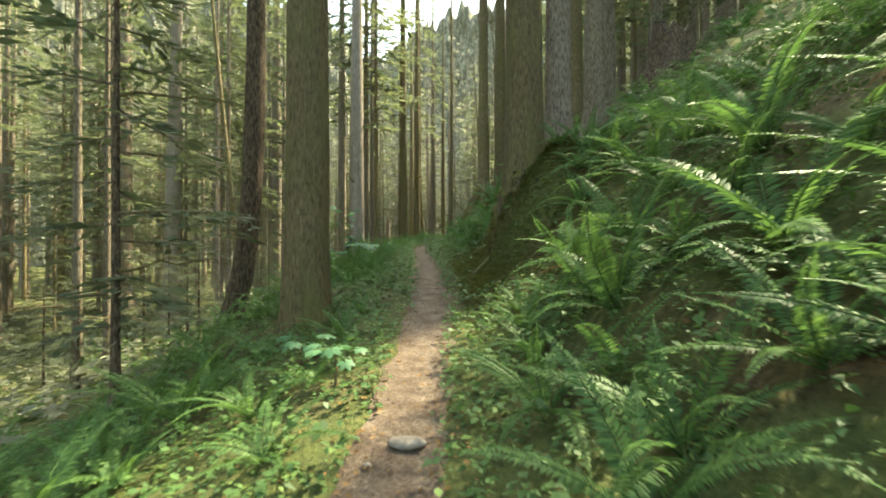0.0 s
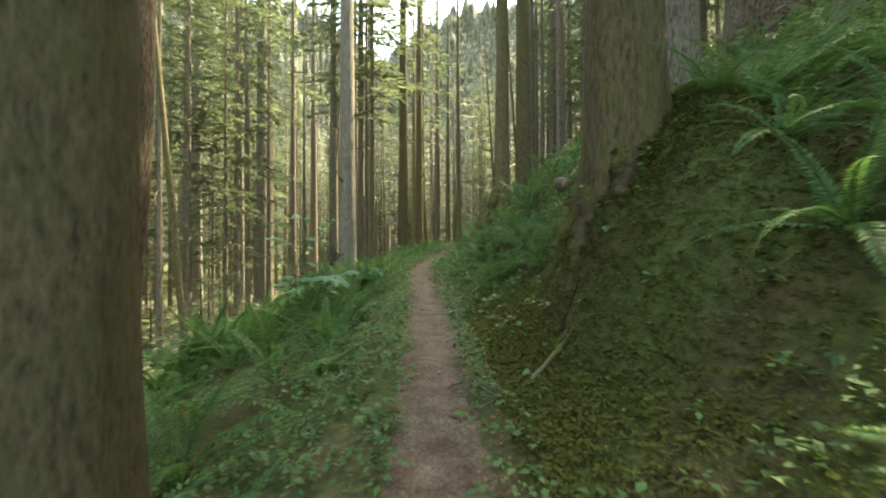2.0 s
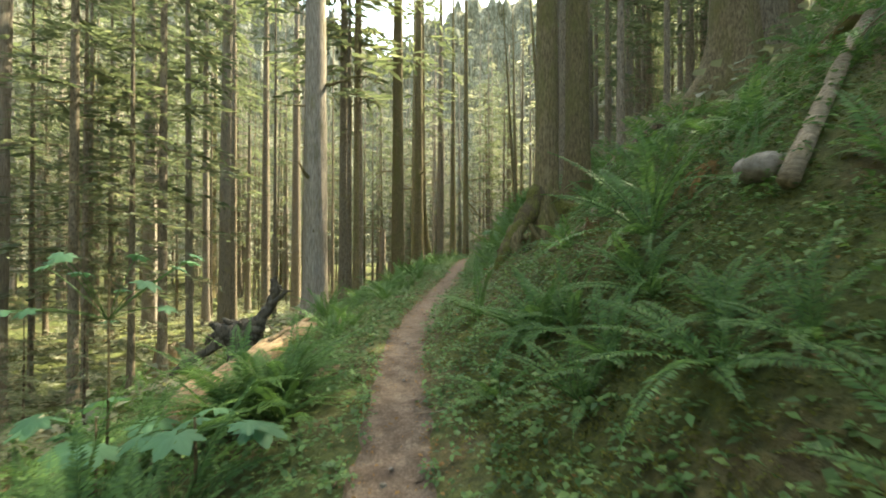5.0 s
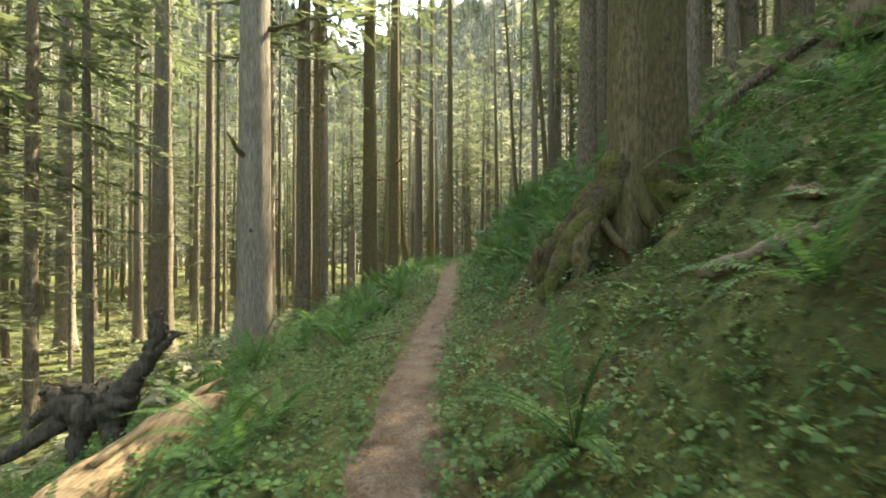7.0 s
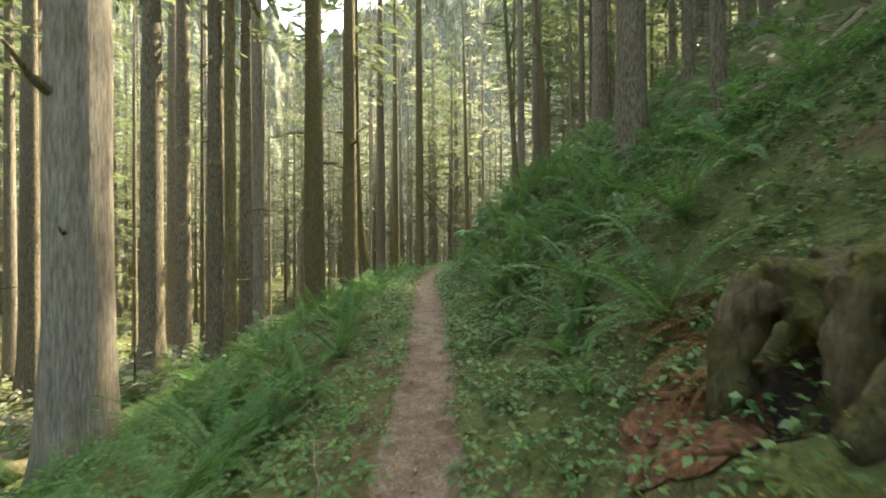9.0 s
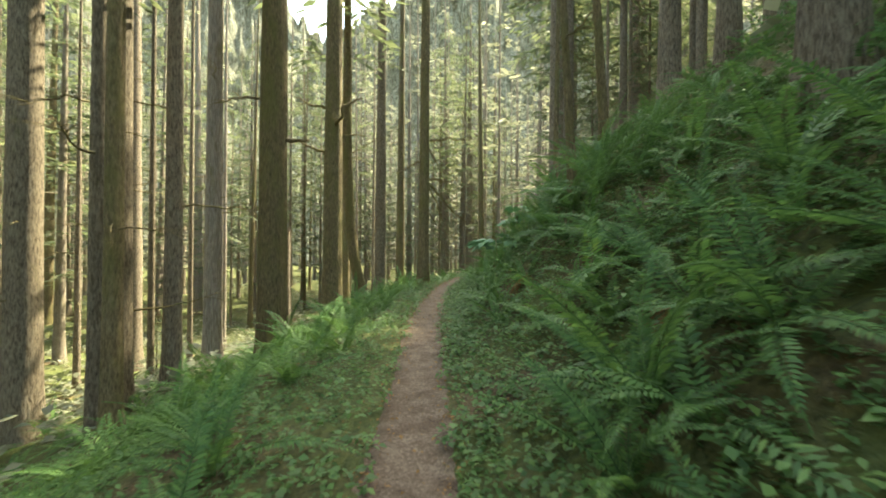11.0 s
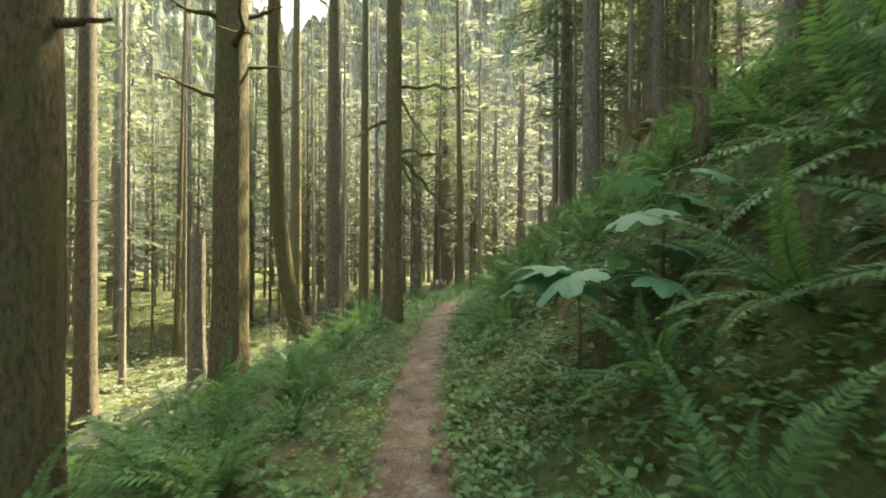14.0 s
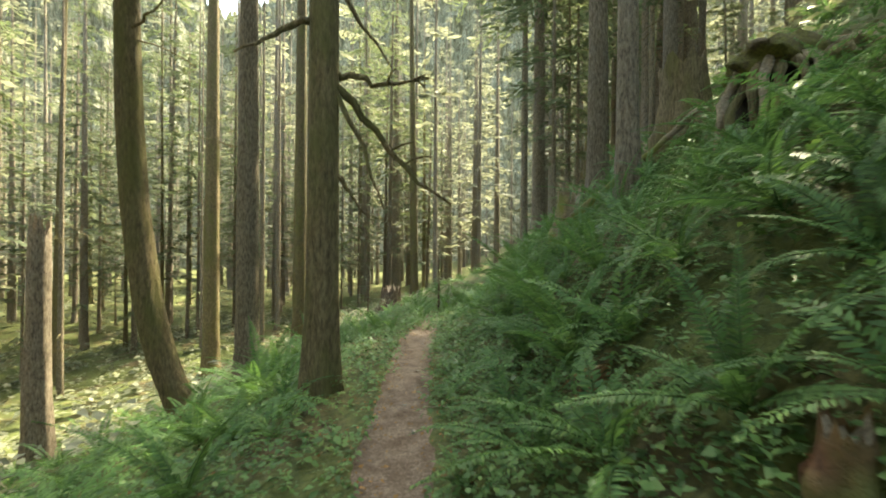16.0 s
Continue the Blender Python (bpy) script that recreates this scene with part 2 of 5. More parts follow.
def tube(points, radii, sides=7, wobble=0.0, seed=0, caps=True):
    """A bent tapering round bar along points."""
    p = np.asarray(points, float)
    r = np.broadcast_to(np.asarray(radii, float), (len(p),))
    t = np.gradient(p, axis=0)
    t /= np.linalg.norm(t, axis=1)[:, None] + 1e-9
    ref = np.where(np.abs(t[:, 2:3]) > 0.9, [[1.0, 0, 0]], [[0, 0, 1.0]])
    a = np.cross(t, ref)
    a /= np.linalg.norm(a, axis=1)[:, None] + 1e-9
    for i in range(1, len(a)):
        if a[i] @ a[i - 1] < 0:
            a[i] = -a[i]
    b = np.cross(t, a)
    ang = np.linspace(0, 2 * np.pi, sides, endpoint=False)
    k = 1 + wobble * vnoise(np.cos(ang)[None] * 1.3 + np.arange(len(p))[:, None] * 0.45, np.sin(ang)[None] * 1.3 + seed, 0.5)
    v = p[:, None] + (a[:, None] * np.cos(ang)[None, :, None] + b[:, None] * np.sin(ang)[None, :, None]) * (r[:, None] * k)[..., None]
    i, j = np.meshgrid(np.arange(len(p) - 1), np.arange(sides), indexing="ij")
    j2 = (j + 1) % sides
    f = np.stack([i * sides + j, i * sides + j2, (i + 1) * sides + j2, (i + 1) * sides + j], -1).reshape(-1, 4).tolist()
    if caps:
        f += [list(range(sides))[::-1], [(len(p) - 1) * sides + s for s in range(sides)]]
    return v.reshape(-1, 3), f


def add_tube(geo, *args, **kw):
    v, f = tube(*args, **kw)
    geo.v.append(v)
    geo.f.extend([[n + geo.n for n in face] for face in f])
    geo.n += len(v)


def bend(a, b, sag=0.0, wander=0.0, n=9, seed=0):
    a, b = np.asarray(a, float), np.asarray(b, float)
    s = np.linspace(0, 1, n)[:, None]
    p = a + (b - a) * s
    p[:, 2] += sag * 4 * (s * (1 - s))[:, 0]
    r = np.random.default_rng(seed)
    w = np.cumsum(r.normal(0, 1, (n, 3)), 0) * wander / np.sqrt(n)
    return p + (w - w[0] - (w[-1] - w[0]) * s) + 0


# ---------------------------------------------------------------- ground and trail
def build_ground():
    d = np.r_[-400, -300, -220, -160, -120, -90, np.arange(-70, -20, 3), np.arange(-20, -8, 0.8), np.arange(-8, -2, 0.25), np.arange(-2, 2.6, 0.1),
              np.arange(2.6, 8, 0.25), np.arange(8, 20, 0.8), np.arange(20, 70, 3), 90, 120, 160, 220, 300, 400]
    y = np.r_[np.arange(-60, -8, 2.0), np.arange(-8, -1, 0.4), np.arange(-1, 46, 0.14), np.arange(46, 80, 0.6), np.arange(80, 130, 2.5), np.arange(130, 420, 10)]
    D, Y = np.meshgrid(d, y)
    X = trail_x(Y) + D
    Z = ground_z(X, Y) - 0.05 * np.exp(-(D / 0.24) ** 4)
    nx = len(d)
    i, j = np.meshgrid(np.arange(len(y) - 1), np.arange(nx - 1), indexing="ij")
    f = np.stack([i * nx + j, i * nx + j + 1, (i + 1) * nx + j + 1, (i + 1) * nx + j], -1).reshape(-1, 4)
    g = Geo().add(np.stack([X, Y, Z], -1), f)
    tagged(part("ground", g, M_GROUND), "forest hillside floor of brown duff and green moss", "ground", kind="structure")
    # the trodden path, slightly dished, its edges running into the bank
    d = np.linspace(-0.38, 0.38, 21)
    y = np.arange(-8, 42.5, 0.07)
    D, Y = np.meshgrid(d, y)
    edge = 0.10 * vnoise(Y, np.sign(D) * 3, 0.6, 3) + 0.06 * vnoise(Y, np.sign(D) * 3, 0.16, 4)
    X = trail_x(Y) + D * (1 + edge * 1.7)
    a = np.abs(D) / 0.38
    Z = ground_z(X, Y) + 0.006 - 0.02 * (1 - a ** 2) - 0.11 * np.clip(a - 0.66, 0, 1) + 0.009 * vnoise(X, Y, 0.09, 6) + 0.014 * vnoise(X, Y, 0.3, 8)
    nx = len(d)
    i, j = np.meshgrid(np.arange(len(y) - 1), np.arange(nx - 1), indexing="ij")
    f = np.stack([i * nx + j, i * nx + j + 1, (i + 1) * nx + j + 1, (i + 1) * nx + j], -1).reshape(-1, 4)
    tagged(part("path", Geo().add(np.stack([X, Y, Z], -1), f), M_PATH), "narrow trodden path of packed reddish-brown dirt", "path", kind="structure")


build_ground()


# ---------------------------------------------------------------- trees
def trunk_geo(height, r, lean=(0.0, 0.0), sweep=0.0, sweep_z=1.5, flare=0.6, seed=0, sides=20, lobes=5, snag=False):
    """A trunk from below the ground to its tip: root flare, taper, furrows, a slight bow."""
    rg = np.random.default_rng(seed)
    z = np.unique(np.r_[-0.7, -0.3, 0, 0.15, 0.3, 0.5, 0.75, 1.0, 1.4, np.linspace(1.8, height, 20)])
    z = z[z <= height]
    ang = np.linspace(0, 2 * np.pi, sides, endpoint=False)
    taper = r * (np.clip(1 - z / (height * 1.04), 0.0, 1) ** 0.8 * 0.93 + 0.07)
    if snag:
        taper = r * (1 - 0.35 * np.clip(z / height, 0, 1))
    Z, A = np.meshgrid(z, ang, indexing="ij")
    ph = rg.random() * 6
    lobe = 0.55 + 0.45 * np.cos(lobes * A + ph + 0.7 * np.sin(A * 2 + ph))
    R = taper[:, None] * (1 + flare * np.exp(-np.clip(Z, -0.4, None) / (0.45 + r * 0.5)) * lobe
                          + 0.06 * vnoise(A * 2.2, Z * 0.8 + seed, 0.5, seed % 9) + 0.035 * vnoise(np.cos(A) * 9, np.sin(A) * 9 + Z * 0.5, 0.9, seed % 7))
    X = R * np.cos(A) + lean[0] * Z + sweep * (1 - np.exp(-np.clip(Z, 0, None) / sweep_z))
    Y = R * np.sin(A) + lean[1] * Z
    if snag:
        Z = Z + (Z > height - 0.01) * rg.random(Z.shape) * 0.5
    n, k = len(z), sides
    i, j = np.meshgrid(np.arange(n - 1), np.arange(k), indexing="ij")
    j2 = (j + 1) % k
    f = np.stack([i * k + j, i * k + j2, (i + 1) * k + j2, (i + 1) * k + j], -1).reshape(-1, 4)
    g = Geo().add(np.stack([X, Y, Z], -1), f)
    g.f.append([(n - 1) * k + q for q in range(k)])
    return g


def bough(geo, root, az, length, droop, rg, sprigs=22, quads=3, size=1.0, stem=None, fat=1.0):
    """A flat drooping conifer bough: side sprigs of small needle clumps along a bent axis."""
    t = np.sort(rg.uniform(0.12, 1.0, sprigs))
    side = np.where(np.arange(sprigs) % 2, 1.0, -1.0)
    ca, sa = math.cos(az), math.sin(az)
    axis = np.stack([t * length, 0 * t, -droop * length * t ** 1.8 + 0.10 * length * t], -1)
    ls = (0.42 * length * (1.05 - t) + 0.12 * length) * rg.uniform(0.7, 1.25, sprigs)
    fwd = rg.uniform(0.45, 0.9, sprigs)
    dirs = np.stack([fwd, side * np.sqrt(1 - fwd ** 2 * 0.8), rg.uniform(-0.35, 0.05, sprigs)], -1)
    dirs /= np.linalg.norm(dirs, axis=1)[:, None]
    k = (np.arange(quads) + 0.5) / quads
    c = axis[:, None] + dirs[:, None] * (ls[:, None] * k[None])[..., None] + rg.normal(0, 0.035 * size, (sprigs, quads, 3))
    c[..., 2] -= 0.25 * (ls[:, None] * k[None] ** 2)
    hl = np.broadcast_to((ls / quads * 0.70)[:, None], (sprigs, quads))
    hw = hl * rg.uniform(0.20, 0.36, (sprigs, quads)) * fat * (1.25 if quads > 3 else 1.0)
    up = np.array([0, 0, 1.0]) + rg.normal(0, 0.35, (sprigs, quads, 3))
    wd = np.cross(np.broadcast_to(dirs[:, None], up.shape), up)
    wd /= np.linalg.norm(wd, axis=-1)[..., None] + 1e-9
    dl = dirs[:, None] * hl[..., None]
    v = np.stack([c - dl, c + wd * hw[..., None], c + dl * 1.15, c - wd * hw[..., None]], 2).reshape(-1, 3)
    v = np.stack([v[:, 0] * ca - v[:, 1] * sa, v[:, 0] * sa + v[:, 1] * ca, v[:, 2]], -1) + root
    geo.add(v, np.arange(len(v)).reshape(-1, 4))
    if stem is not None:
        tt = np.linspace(0, 1, 5)
        ax = np.stack([tt * length * ca, tt * length * sa, -droop * length * tt ** 1.8 + 0.10 * length * tt], -1) + root
        add_tube(stem, ax[[0, 2, 4]], np.linspace(0.010 + 0.006 * length, 0.004, 3), sides=3, caps=False)


def crown_geo(height, low, count, reach, seed, sprigs=20, quads=3, sparse=0.0):
    rg = np.random.default_rng(seed)
    g, stem = Geo(), Geo()
    for n in range(count):
        s = (n + rg.random()) / count
        h = low + (height - low) * s ** 0.9
        az = n * 2.4 + rg.uniform(-0.5, 0.5)
        if rg.random() < sparse:
            continue
        shape = (1 - s) ** 0.65 * (0.55 + 0.45 * min(1, s * 5)) + 0.08
        bough(g, np.array([0, 0, h]), az, reach * shape * rg.uniform(0.7, 1.2), rg.uniform(0.15, 0.42), rg, sprigs, quads, 1.0, stem)
    return g, stem


def crown_mesh(*args, **kw):
    """Needles and the bare bough stems that carry them, one mesh."""
    g, stem = crown_geo(*args, **kw)
    needles = len(g.f)
    g.f.extend([[q + g.n for q in face] for face in stem.f and [list(x) for x in stem.f]])
    g.v.extend(stem.v)
    me = g.mesh("crown")
    me.materials.append(M_NEEDLE)
    me.materials.append(M_BARK)
    me.polygons.foreach_set("material_index", [0] * needles + [1] * (len(g.f) - needles))
    return me


def dead_limb(geo, root, az, length, rise, r, seed, twigs=5):
    rg = np.random.default_rng(seed)
    tip = np.array(root) + [math.cos(az) * length, math.sin(az) * length, rise * length]
    p = bend(root, tip, rg.uniform(-0.06, 0.10) * length, 0.10 * length, 9, seed)
    add_tube(geo, p, np.linspace(r, r * 0.25, 9), sides=7 if r > 0.03 else 4, caps=r > 0.03)
    for k in range(twigs):
        i = rg.integers(2, 8)
        a2 = az + rg.choice([-1, 1]) * rg.uniform(0.5, 1.2)
        l2 = length * rg.uniform(0.2, 0.45)
        q = bend(p[i], p[i] + [math.cos(a2) * l2, math.sin(a2) * l2, rg.uniform(-0.35, 0.25) * l2], 0.03, 0.06 * l2, 4, seed + k + 1)
        add_tube(geo, q, np.linspace(r * 0.38, r * 0.1, 4), sides=3, caps=False)
    return p


CROWNS = [crown_mesh(30, 9 + 0.7 * k, 42, 4.4, 100 + k, 16, 3) for k in range(5)]             # full-grown, bare below
OPEN_CROWNS = [crown_mesh(24, 1.8 + 0.7 * k, 48, 3.0, 200 + k, 20, 4, 0.08) for k in range(4)]   # grown in shade, thin boughs most of the way down
YOUNG_CROWNS = [crown_mesh(9, 0.9, 38, 2.0, 300 + k, 24, 4) for k in range(3)]
CROWN_HEIGHT = {id(c): h for cs, h in ((CROWNS, 30.0), (OPEN_CROWNS, 24.0), (YOUNG_CROWNS, 9.0)) for c in cs}
DEAD = []
for k in range(8):
    g = Geo()
    dead_limb(g, (0, 0, 0), 0, 1.3, (-0.2, 0.1, -0.35, 0.0, 0.15, -0.1, -0.5, 0.05)[k], 0.02, 40 + k, 5)
    DEAD.append(g.mesh("dead_branch"))
    DEAD[-1].materials.append(M_BARK_MOSS)

# openings in the canopy: the sun reaches these places
# (x, y, width of the opening)
GAPS = [(-0.3, 2.0, 4.0), (0.8, 1.9, 3.0), (2.0, 1.7, 2.2), (3.0, 1.9, 2.6), (-1.2, 2.5, 5.2), (-9.0, 13.0, 2.6), (-8.0, 9.5, 2.6), (-6.0, 48.0, 5.4), (-8.0, 51.0, 5.4),
        (-10.0, 54.0, 5.0), (-5.5, 52.0, 5.0), (-9.5, 46.0, 3.6), (-6.5, 25.0, 2.8), (-9.0, 27.5, 2.8), (2.15, 39.6, 2.8), (-14.0, 32.5, 3.0), (-12.0, 41.0, 3.0), (-15.0, 48.0, 5.5), (-18.0, 40.0, 5.0), (-12.0, 36.0, 4.0), (-7.0, 9.0, 3.6), (-9.0, 12.0, 4.0), (-11.0, 16.0, 3.6), (-7.0, 14.0, 3.0)]


# the sunny lip of the bank, where the wood above is thinned out
LIP = [(4.6, 34.1, 2.3), (5.3, 35.4, 2.3)]


def blocks_gap(x, y, z, low, high, wide=1.0, gaps=None):
    """Whether a crown at this place would stand in the light of one of the openings."""
    for a, b, reach in gaps or GAPS + LIP:
        p = Vector((a, b, float(ground_z(a, b)) + 0.3))
        for h in np.arange(low, high, 2.0):
            k = (z + h - p.z) / SUN_DIR.z
            q = p + SUN_DIR * k
            if (q.x - x) ** 2 + (q.y - y) ** 2 < (reach * wide * min(1.0, 1.25 - h / high)) ** 2:
                return True
    return False


def tree(x, y, r, height=30.0, bark=None, crown=None, lean=(0, 0), sweep=0.0, sweep_z=1.5, flare=0.55, seed=0, sides=20, lobes=5,
         label="", group="forest conifers", stubs=6, z=None, dead=(), stub_low=1.5, name="conifer_tree"):
    """A conifer standing on the hillside: trunk, dead twigs, crown."""
    z = float(ground_z(x, y)) if z is None else z
    if seed >= 500 and blocks_gap(x, y, z, 0, height, 0.4, LIP):
        return None
    t = empty(name, pose(x, y, z), label or "tall conifer with a bare brown trunk on the hillside", "tree", group)
    part("trunk", trunk_geo(height, r, lean, sweep, sweep_z, flare, seed, sides, lobes), bark or M_BARK, t)
    rg = np.random.default_rng(seed + 50)
    def on_trunk(h, az):
        return np.array([lean[0] * h + sweep * (1 - math.exp(-h / sweep_z)) + math.cos(az) * r * 0.7, lean[1] * h + math.sin(az) * r * 0.7, h])
    for k in range(stubs):
        az = rg.uniform(0, 2 * math.pi)
        o = part("dead_branch", DEAD[rg.integers(0, 8)], None, t)
        o.matrix_basis = Matrix.Translation(on_trunk(rg.uniform(stub_low, 12), az)) @ pose(0, 0, 0, 0, 0, math.degrees(az)) @ Matrix.Scale(rg.uniform(0.5, 1.3), 4)
    for k, (h, az, length, rise, rad) in enumerate(dead):
        g = Geo()
        dead_limb(g, on_trunk(h, az) * [0.9, 0.9, 1], az, length, rise, rad, seed * 11 + k + 3, 4 if length > 0.8 else 0)
        part("limb", g, M_BARK_MOSS, t, "bare drooping dead limb")
    if crown and (height < 12 or not blocks_gap(x, y, z, 9 if crown in CROWNS else 3, height, 1.0 if crown in CROWNS else 0.75)):
        c = part("crown", crown, None, t)
        sc = height / CROWN_HEIGHT[id(crown)]
        c.matrix_basis = Matrix.Translation((lean[0] * height * 0.5 + sweep, lean[1] * height * 0.5, 0)) @ pose(0, 0, 0, 0, 0, rg.uniform(0, 360)) @ Matrix.Diagonal((sc, sc, sc, 1))
    return t


SPECS = [
    # x, y, radius, height, bark, crown, extras
    (-1.77, 6.03, 0.29, 30, M_BARK_MOSS, CROWNS[0], dict(sides=40, seed=1, stubs=0, flare=0.35, label="straight brown conifer trunk with flaky bark beside the path")),
    (-4.70, 9.75, 0.23, 27, M_BARK_DARK, CROWNS[1], dict(sides=36, seed=2, stubs=3, stub_low=4, sweep=0.75, sweep_z=1.5, flare=0.4, label="leaning dark conifer trunk with deeply furrowed bark")),
    (-4.66, 6.58, 0.065, 10, M_BARK_DARK, YOUNG_CROWNS[0], dict(seed=3, stubs=14, stub_low=0.8, label="slim dark young conifer with fine twigs")),
    (-13.7, 23.2, 0.40, 32, M_BARK_GREY, CROWNS[2], dict(seed=4, lean=(0.02, 0), stubs=4)),
    (-19.5, 28.3, 0.45, 32, M_BARK, OPEN_CROWNS[0], dict(seed=5)),
    (-13.3, 36.8, 0.52, 34, M_BARK_GREY, CROWNS[3], dict(seed=6, stubs=4)),
    (-18.3, 37.4, 0.42, 32, M_BARK_GREY, CROWNS[4], dict(seed=7, stubs=10)),
    (-4.66, 25.0, 0.40, 34, M_BARK_GREY, CROWNS[0], dict(sides=40, seed=8, stubs=0, flare=0.4, label="large grey-barked conifer with mossy branch stubs",
                                                       dead=((4.7, 4.35, 0.62, 0.75, 0.085), (2.9, 4.9, 0.3, 0.5, 0.05), (7.8, -0.05, 2.0, 0.0, 0.06), (7.2, 3.0, 1.2, 0.1, 0.04)))),
    (-6.93, 31.7, 0.30, 30, M_BARK, CROWNS[1], dict(seed=9)),
    (-2.87, 33.0, 0.315, 33, M_BARK_MOSS, CROWNS[2], dict(sides=40, seed=10, stubs=0, flare=0.30, label="stout brown conifer trunk with a mossy broken stub",
                                                   dead=((4.7, -0.2, 0.62, 0.05, 0.06), (5.6, 3.4, 1.0, -0.2, 0.04)))),
    (-2.06, 36.45, 0.29, 31, M_BARK_MOSS, CROWNS[3], dict(sides=32, seed=11, stubs=0, flare=0.35, label="mossy conifer with ragged broken limbs on its trunk",
                                                        dead=((5.0, 2.9, 1.1, 0.35, 0.05), (5.5, 0.1, 0.8, 0.1, 0.04), (5.8, -1.2, 0.9, 0.5, 0.06), (6.3, 3.3, 0.9, 0.3, 0.05), (6.4, 0.3, 0.7, 0.5, 0.05)))),
    (0.68, 37.24, 0.17, 27, M_BARK_MOSS, CROWNS[4], dict(sides=32, seed=12, stubs=0, flare=0.5, label="moss-tinted conifer beside the path with drooping bare limbs",
                                                       dead=((3.4, -0.27, 1.0, -0.08, 0.045), (3.25, -0.2, 1.25, -1.0, 0.05), (3.2, -0.4, 0.55, -2.3, 0.035), (3.9, 3.0, 0.8, -0.45, 0.045), (4.4, -0.25, 0.6, -1.6, 0.035), (2.3, -0.3, 0.35, -1.2, 0.03), (4.6, 0.2, 1.5, 0.1, 0.04)))),
    (-0.96, 44.2, 0.27, 30, M_BARK, CROWNS[0], dict(seed=13, stubs=3, stub_low=4)),
    (-1.2, 39.8, 0.20, 26, M_BARK_MOSS, CROWNS[1], dict(sides=32, seed=14, stubs=2, stub_low=5, sweep=-0.85, sweep_z=1.8, flare=0.25, label="brown conifer trunk bowed near its foot")),
    (-3.7, 54.2, 0.36, 32, M_BARK_MOSS, CROWNS[2], dict(seed=15, stubs=4)),
    (0.0, 52.8, 0.30, 31, M_BARK_MOSS, CROWNS[3], dict(seed=16, stubs=6)),
    (8.4, 78.2, 0.5, 34, M_BARK, OPEN_CROWNS[1], dict(seed=17)),
    (1.66, 18.98, 0.22, 31, M_BARK_MOSS, CROWNS[4], dict(sides=40, seed=18, stubs=2, stub_low=5, flare=0.30, lobes=4, z=4.43, label="mossy conifer standing on exposed arching roots")),
    (2.45, 19.7, 0.25, 31, M_BARK_MOSS, CROWNS[0], dict(sides=32, seed=19, stubs=2, stub_low=4, flare=0.7, label="mossy conifer close behind the root-footed tree")),
    (1.42, 8.10, 0.33, 32, M_BARK_MOSS, CROWNS[1], dict(sides=44, seed=20, stubs=0, flare=0.22, lobes=6, label="large mossy conifer rising from a root mound on the bank")),
    (2.35, 9.4, 0.27, 30, M_BARK, CROWNS[2], dict(seed=21, stubs=2, stub_low=4)),
    (5.4, 19.2, 0.42, 32, M_BARK_MOSS, CROWNS[3], dict(seed=22, stubs=2, stub_low=3, flare=0.9)),
    (6.9, 20.4, 0.35, 31, M_BARK, CROWNS[4], dict(seed=23, stubs=2)),
    (-4.65, 30.0, 0.125, 22, M_BARK, OPEN_CROWNS[3], dict(seed=24, stubs=6, stub_low=3)),
    (-4.3, 29.8, 0.14, 24, M_BARK_MOSS, CROWNS[0], dict(seed=25, stubs=6, stub_low=3)),
    (-5.6, 36.9, 0.27, 30, M_BARK_GREY, CROWNS[1], dict(seed=26, stubs=5)),
    (-9.5, 48.6, 0.13, 24, M_BARK_GREY, OPEN_CROWNS[1], dict(seed=27, stubs=8, label="slender pale conifer stem in sunlight")),
    (-11.1, 36.9, 0.26, 30, M_BARK, CROWNS[2], dict(seed=28)),
    (3.15, 32.0, 0.055, 11, M_BARK_MOSS, None, dict(seed=29, stubs=8, stub_low=2, lean=(0.01, 0.0), label="thin mossy understory stem on the bank")),
    (2.5, 29.3, 0.07, 10, M_BARK_MOSS, None, dict(seed=30, stubs=6, stub_low=2, lean=(-0.06, 0.0), label="thin leaning mossy stem on the bank")),
    (-5.26, 31.6, 0.24, 30, M_BARK, CROWNS[3], dict(seed=31)),
    (-4.75, 32.6, 0.18, 28, M_BARK, CROWNS[4], dict(seed=32)),
    (-7.9, 43.2, 0.30, 30, M_BARK, CROWNS[0], dict(seed=33)),
    (-8.0, 36.2, 0.30, 31, M_BARK, CROWNS[1], dict(seed=34)),
    (5.3, 38.4, 0.17, 30, M_BARK, CROWNS[2], dict(seed=35, stubs=3)),
    (7.2, 42.0, 0.24, 30, M_BARK, CROWNS[3], dict(seed=36, stubs=3)),
    (5.9, 30.5, 0.2, 31, M_BARK, CROWNS[4], dict(seed=37, stubs=3)),
    (6.9, 34.0, 0.28, 31, M_BARK, CROWNS[0], dict(seed=38, stubs=3)),
    (4.0, 12.2, 0.26, 30, M_BARK, CROWNS[1], dict(seed=39, stubs=3)),
    (5.2, 14.6, 0.25, 30, M_BARK, CROWNS[2], dict(seed=40, stubs=3)),
    (3.9, 26.5, 0.25, 30, M_BARK, CROWNS[3], dict(seed=41, stubs=3, stub_low=3)),
    (-7.07, 16.3, 0.10, 17, M_BARK_MOSS, OPEN_CROWNS[2], dict(seed=42, stubs=5, stub_low=4, lean=(-0.11, 0.02), flare=0.4, label="thin moss-covered stem leaning out of the hollow")),
    (4.2, 31.9, 0.10, 13, M_BARK_MOSS, None, dict(seed=43, stubs=5, stub_low=3, lean=(-0.07, 0.0), label="slim mossy stem leaning over the bank")),
]
for x, y, r, h, bark, crown, extra in SPECS:
    tree(x, y, r, h, bark, crown, **extra)

